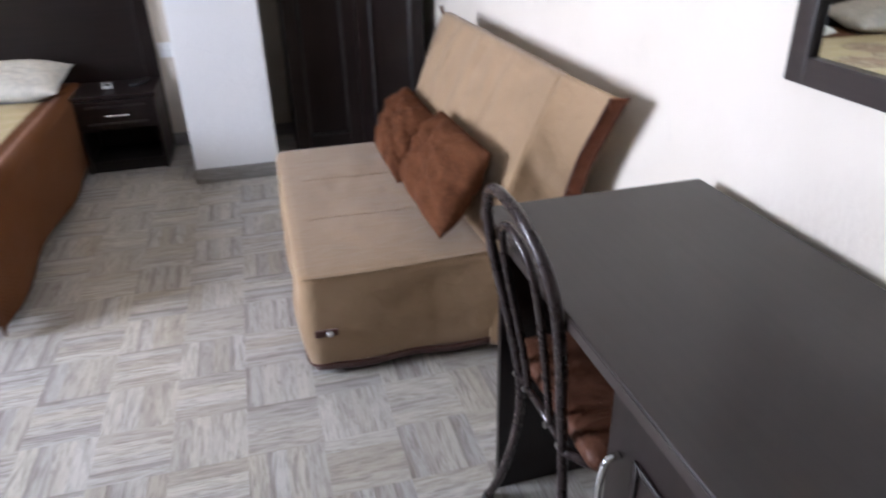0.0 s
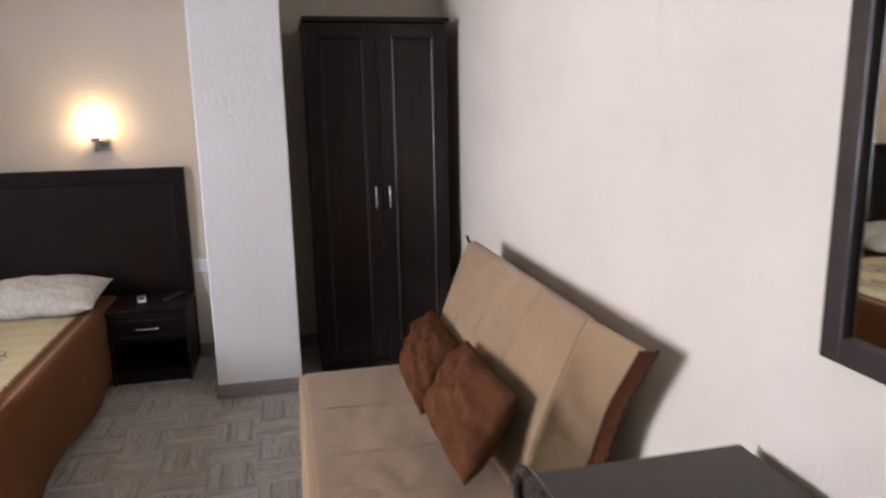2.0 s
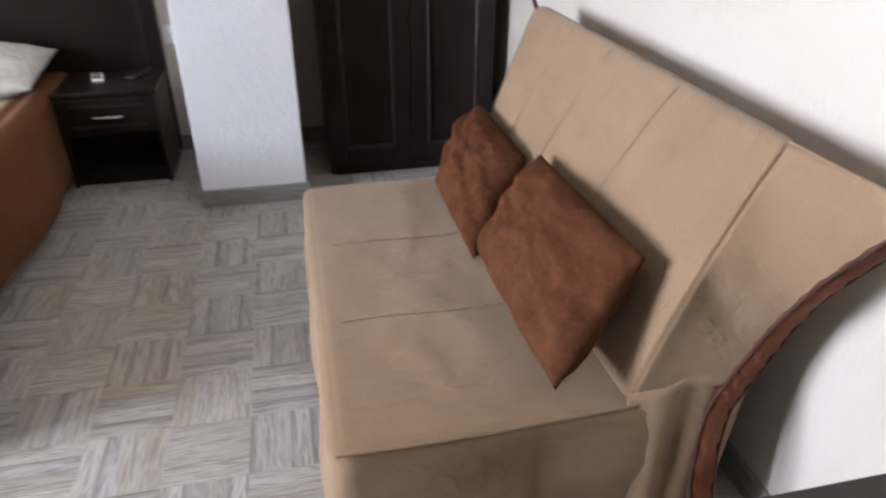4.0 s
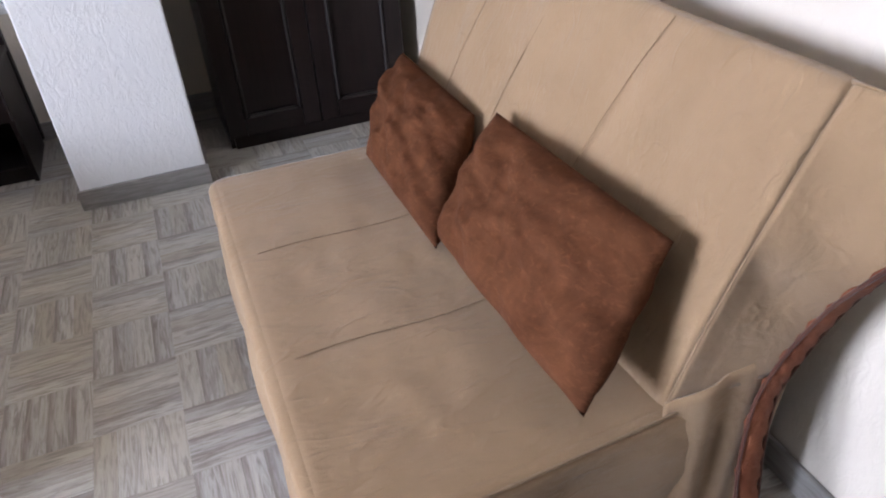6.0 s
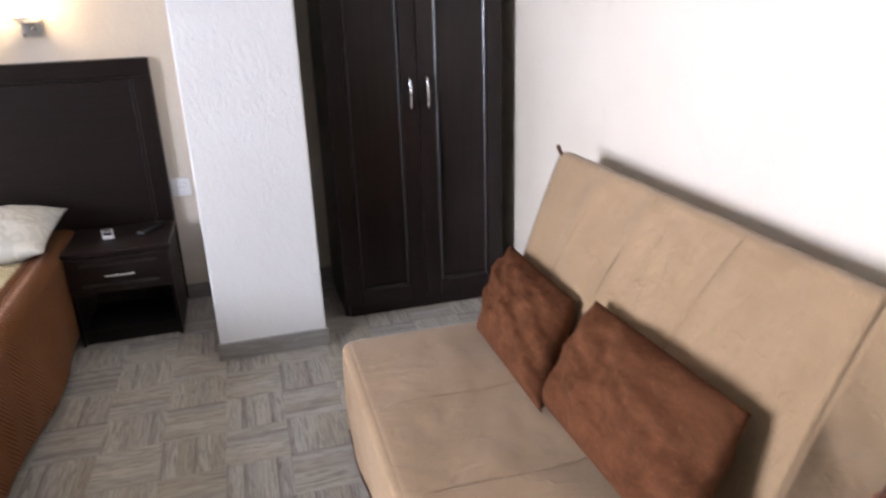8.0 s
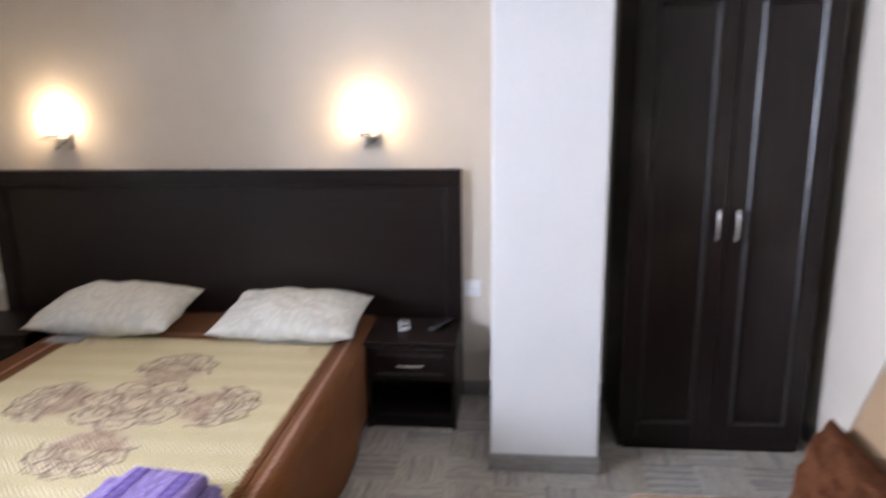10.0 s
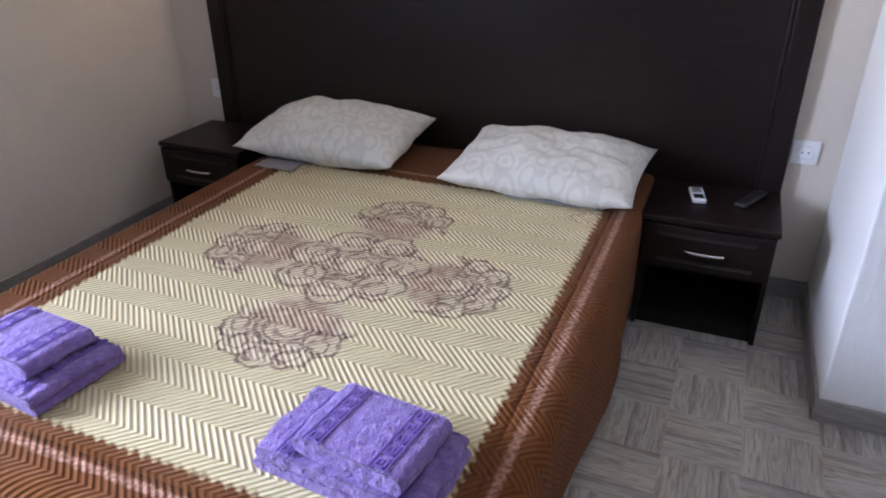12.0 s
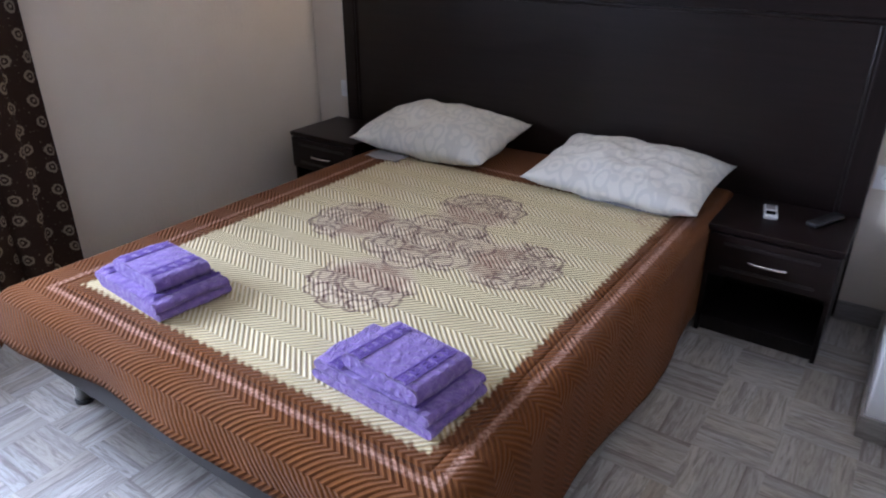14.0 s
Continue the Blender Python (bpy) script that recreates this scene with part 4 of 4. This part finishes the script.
    for s in (-1, 1):
        pts2 = []
        for i, p in enumerate(pts):
            d = (pts[min(i + 1, len(pts) - 1)] - pts[max(i - 1, 0)]).normalized()
            pts2.append(p + d.cross(Vector((0, -1, 0))).normalized() * 0.0265 * s + Vector((0, -0.003, 0)))
        part("edging", tube(pts2, 0.0035, 8), M_HEM, band, "dark edging")
    # cloth of the near end that hangs from the back to the floor
    def hang(u, v):
        x = 2.446 + u * (0.255 - 0.07 * v)
        z = 0.47 - 0.43 * v - 0.075 * (1 - u) * (1 - v)
        fan = math.sin(u * 15 + 1.0) * min(1, 0.2 + 1.6 * v) * math.exp(-1.2 * v)
        y = by0 - 0.010 - 0.014 * min(1, 3 * u) - 0.030 * v + 0.013 * fan
        return (x, y, z)
    thicken(part("cover_drop", grid_surface(26, 16, hang), M_SOFA, e, "", True), 0.004, 1)
    # tip of the cover at the far top corner
    part("cover_tip", tube(curve([(2.660, by1 + 0.022, 0.880), (2.656, by1 + 0.034, 0.895), (2.652, by1 + 0.040, 0.912)], 5), 0.007, 8), M_HEM, e, "dark cover corner tip", True)
    return e


build_sofa()


def scatter_cushion(corner_tl, corner_tr, corner_bl, thick, seed, label):
    """A cushion stood by three of its corners."""
    a, b, c = Vector(corner_tl), Vector(corner_tr), Vector(corner_bl)
    ex, ey = b - a, a - c
    w, h = ex.length, ey.length
    ex.normalize(), ey.normalize()
    ez = ex.cross(ey).normalized()
    bm = cushion_mesh(w, h, thick, 44, 0.0, 0.020, seed, 2.6)
    bm.transform(Matrix((ex, ey, ez)).transposed().to_4x4())
    ob = part("cushion", bm, M_CUSHION, None, "", True)
    ob.location = (b + c) / 2
    return tagged(ob, label, "cushion", "cushions on the sofa")


scatter_cushion((2.490, -1.315, 0.572), (2.488, -1.815, 0.572), (2.285, -1.545, 0.395), 0.165, 2.0, "square rust-brown suede cushion leaning on the sofa back")
scatter_cushion((2.490, -1.925, 0.622), (2.486, -2.525, 0.648), (2.302, -2.000, 0.400), 0.165, 5.0, "wide rust-brown suede cushion with creases on sofa seat")

# ---- table ----
TX0, TX1, TY0, TY1, TZ = 2.248, 2.760, -4.70, -3.150, 0.77


def build_table():
    e = thing("desk", (0, 0, 0), "long dark laminate desk with cupboard unit against the wall", "desk")
    part("tabletop", box((TX0, TY0, TZ - 0.026), (TX1, TY1, TZ), 0.003), M_TABLE, e)
    part("edge_band", box((TX0 - 0.0025, TY0 + 0.002, TZ - 0.024), (TX0 - 0.0002, TY1 - 0.002, TZ - 0.003), 0.001, 1), M_TABLE, e)
    part("end_panel", box((TX0 + 0.035, TY1 - 0.035, 0), (TX1 - 0.01, TY1 - 0.017, TZ - 0.0265), 0.001), M_WOOD, e)
    part("back_rail", box((TX1 - 0.06, TY0 + 0.05, 0.42), (TX1 - 0.044, TY1 - 0.036, TZ - 0.0265)), M_INSIDE, e)
    ux1, uy0, uy1 = TX1 - 0.02, -4.28, -3.712
    part("unit_body", box((TX0 + 0.030, uy0, 0.0), (ux1, uy1, TZ - 0.0265), 0.001), M_WOOD, e)
    door = part("door", box((TX0 + 0.012, uy0 + 0.002, 0.04), (TX0 + 0.0295, uy1 - 0.002, TZ - 0.030), 0.002), M_WOOD, e)
    ya, yb, za, zb = uy0 + 0.075, uy1 - 0.075, 0.115, TZ - 0.105
    for lo, hi in (((ya, za), (ya + 0.012, zb)), ((yb - 0.012, za), (yb, zb)), ((ya + 0.0125, za), (yb - 0.0125, za + 0.012)), ((ya + 0.0125, zb - 0.012), (yb - 0.0125, zb))):
        part("moulding", box((TX0 + 0.0075, lo[0], lo[1]), (TX0 + 0.0118, hi[0], hi[1]), 0.0035), M_GLOSS, door)
    bm = bow_handle(0.13, 0.030, 0.0055, True)
    bmesh.ops.rotate(bm, cent=(0, 0, 0), matrix=Matrix.Rotation(-math.pi / 2, 3, "Z"), verts=bm.verts)
    bmesh.ops.translate(bm, vec=(TX0 + 0.012, uy1 - 0.038, 0.575), verts=bm.verts)
    part("handle", bm, M_CHROME, door, "chrome bow handle", True)
    return e


build_table()

# ---- chair ----


def build_chair():
    """Bent-tube chair, pushed under the desk; its back stands before the desk edge. Local: seat ahead along +x."""
    e = thing("chair", (2.231, -3.415, 0), "brown tubular metal chair with leatherette seat pushed under desk", "chair")
    r = 0.0105
    hw = 0.17
    side = [(0.015, 0.205, 0.0), (0.040, 0.158, 0.14), (0.055, 0.120, 0.30), (0.054, 0.108, 0.43), (0.036, 0.126, 0.56), (0.010, 0.160, 0.71), (-0.008, 0.150, 0.82), (-0.022, 0.085, 0.885)]
    arch = [(x, -y, z) for x, y, z in side] + [(-0.027, 0, 0.902)] + side[::-1]
    part("back_frame", tube(curve(arch, 8), r, 12), M_TUBE, e, "", True)
    inner = [(0.051, 0.055, 0.452), (0.036, 0.062, 0.56), (0.008, 0.080, 0.72), (-0.008, 0.066, 0.81)]
    inner = [(x, -y, z) for x, y, z in inner] + [(-0.016, 0, 0.845)] + inner[::-1]
    part("inner_hoop", tube(curve(inner, 8), 0.0078, 10), M_TUBE, e, "", True)
    part("cross_bar", tube([(0.052, -0.110, 0.450), (0.052, 0.110, 0.450)], 0.008, 10), M_TUBE, e, "", True)
    for s in (-1, 1):
        for x, y, z in ((0.052, 0.110, 0.450), (0.051, 0.055, 0.452)):
            part("weld_stud", tube([(x - 0.013, s * y, z), (x - 0.006, s * y, z)], 0.006, 10), M_SATIN, e)
        front = [(0.056, s * 0.110, 0.432), (0.12, s * 0.165, 0.430), (0.30, s * hw, 0.430), (0.36, s * hw, 0.405), (0.378, s * hw, 0.34), (0.40, s * (hw + 0.01), 0.0)]
        part("front_leg", tube(curve(front, 8), r, 12), M_TUBE, e, "", True)
        part("foot_cap", tube([(0.0145, s * 0.206, 0.0), (0.0185, s * 0.1985, 0.02)], 0.0135, 12), M_BLACKP, e)
    bm = soft_box((0.070, -0.195, 0.441), (0.405, 0.195, 0.482), 0.020, 16, 0.002, 3.0)
    part("seat", bm, M_CHAIRSEAT, e, "brown leatherette seat pad", True)
    return e


build_chair()

# ---- mirror ----


def build_mirror():
    y0, y1, z0, z1 = -4.35, -3.330, 1.030, 2.10
    e = thing("mirror", (XR, 0, 0), "large wall mirror in a flat wenge frame above desk", "mirror")
    f, d = 0.048, 0.026
    part("frame_stile", box((-d, y0, z0), (-0.001, y0 + f, z1), 0.003), M_TABLE, e)
    part("frame_stile", box((-d, y1 - f, z0), (-0.001, y1, z1), 0.003), M_TABLE, e)
    part("frame_rail", box((-d, y0 + f + 0.0005, z0), (-0.001, y1 - f - 0.0005, z0 + f), 0.003), M_TABLE, e)
    part("frame_rail", box((-d, y0 + f + 0.0005, z1 - f), (-0.001, y1 - f - 0.0005, z1), 0.003), M_TABLE, e)
    part("glass", box((-0.012, y0 + f - 0.004, z0 + f - 0.004), (-0.006, y1 - f + 0.004, z1 - f + 0.004)), M_MIRROR, e, "clear mirror glass")
    e.location = (XR + LEAN * 3.2 - 0.0005, 0, 0)
    e.rotation_euler = (0, 0, -math.atan(LEAN))
    return e


build_mirror()

# ---- curtains ----


def curtain(name, ya, yb, seed):
    def at(u, v):
        y = ya + (yb - ya) * u
        return (XL + 0.085 + 0.038 * math.sin((yb - ya) * u * 42 + seed) * (0.7 + 0.3 * v) + 0.01 * fbm(u * 3, v * 2, seed), y + 0.012 * math.sin(u * 28 + v * 2), 0.02 + 2.42 * v)
    bm = grid_surface(110, 24, at, lambda u, v: ((ya + (yb - ya) * u) * 1.6, 2.42 * v))
    ob = thicken(part(name, bm, M_CURTAIN, None, "", True), 0.003, 0)
    tagged(ob, "dark brown curtain with pale floral print hanging in folds", "curtain", "curtains at the window")


curtain("curtain", -2.00, -1.525, 0.4)
curtain("curtain", -3.72, -3.29, 2.0)
rod = thing("curtain_rod", (XL + 0.085, 0, 2.47), "dark metal curtain rod above the window", "curtain rod")
part("rod", tube([(0, -3.85, 0), (0, -1.47, 0)], 0.012, 12), M_TUBE, rod, "", True)
for y in (-3.80, -1.6):
    part("bracket", box((-0.085, y - 0.01, -0.012), (0, y + 0.01, -0.0125 + 0.0245), 0.002), M_TUBE, rod)

# ---- floor: grey oak staves laid in basket squares ----
floor = tagged(part("floor", box((XL - 0.2, YF - 0.2, -0.12), (XR + 0.2, 0.2, -0.0045)), M_GROUT),
               "grey oak-look basket-weave parquet tile floor", "floor", kind="structure")
SQ, NS = 0.205, 4
SW, GAP = SQ / NS, 0.0003


def stave_geometry():
    """Box of one stave, flat on z = 0, with a fine chamfer."""
    hx, hy, c = SQ / 2 - GAP / 2, SW / 2 - GAP / 2, 0.0003
    v = [(-hx, -hy, -0.004), (hx, -hy, -0.004), (hx, hy, -0.004), (-hx, hy, -0.004),
         (-hx, -hy, -c), (hx, -hy, -c), (hx, hy, -c), (-hx, hy, -c),
         (-hx + c, -hy + c, 0), (hx - c, -hy + c, 0), (hx - c, hy - c, 0), (-hx + c, hy - c, 0)]
    f = [(8, 9, 10, 11)]
    for k in (0, 4):
        f += [(k + i, k + (i + 1) % 4, k + 4 + (i + 1) % 4, k + 4 + i) for i in range(4)]
    return v, f


SV, SF = stave_geometry()
stave_me = bpy.data.meshes.new("stave")
stave_me.from_pydata(SV, [], SF)
uvl = stave_me.uv_layers.new(name="UVMap")
for lp in stave_me.loops:
    co = stave_me.vertices[lp.vertex_index].co
    uvl.data[lp.index].uv = (co.x, co.y)
stave_me.materials.append(M_STAVE)
near_n, V, Fc, UVs = 0, [], [], []
for ix in range(int((XL - 0.1) / SQ) - 1, int((XR + 0.1) / SQ) + 1):
    for iy in range(int((YF - 0.1) / SQ) - 1, 1):
        cx, cy = (ix + 0.5) * SQ + 0.03, (iy + 0.5) * SQ - 0.02
        across = (ix + iy) % 2 == 0
        for k in range(NS):
            o = (k - (NS - 1) / 2) * SW
            x, y = (cx, cy + o) if across else (cx + o, cy)
            if not (XL - 0.12 < x < XR + 0.12 and YF - 0.12 < y < 0.12):
                continue
            if 1.0 < x < 2.05 and -2.75 < y < -0.78 and near_n < 300:
                s = new("stave", stave_me)
                s.location = (x, y, 0)
                s.rotation_euler = (0, 0, 0 if across else math.pi / 2)
                s.parent = floor
                near_n += 1
            else:
                n0 = len(V)
                V += [(x + a, y + b, c) if across else (x - b, y + a, c) for a, b, c in SV]
                Fc += [tuple(n0 + i for i in f) for f in SF]
                UVs += [(a, b) for a, b, c in SV]
me = bpy.data.meshes.new("staves")
me.from_pydata(V, [], Fc)
lay = me.uv_layers.new(name="UVMap")
idx = np.empty(len(me.loops), dtype=np.int32)
me.loops.foreach_get("vertex_index", idx)
lay.data.foreach_set("uv", np.array(UVs, dtype=np.float32)[idx].ravel())
me.materials.append(M_STAVES)
rest = new("staves", me)
rest.parent = floor
tagged(rest, kind="stuff")
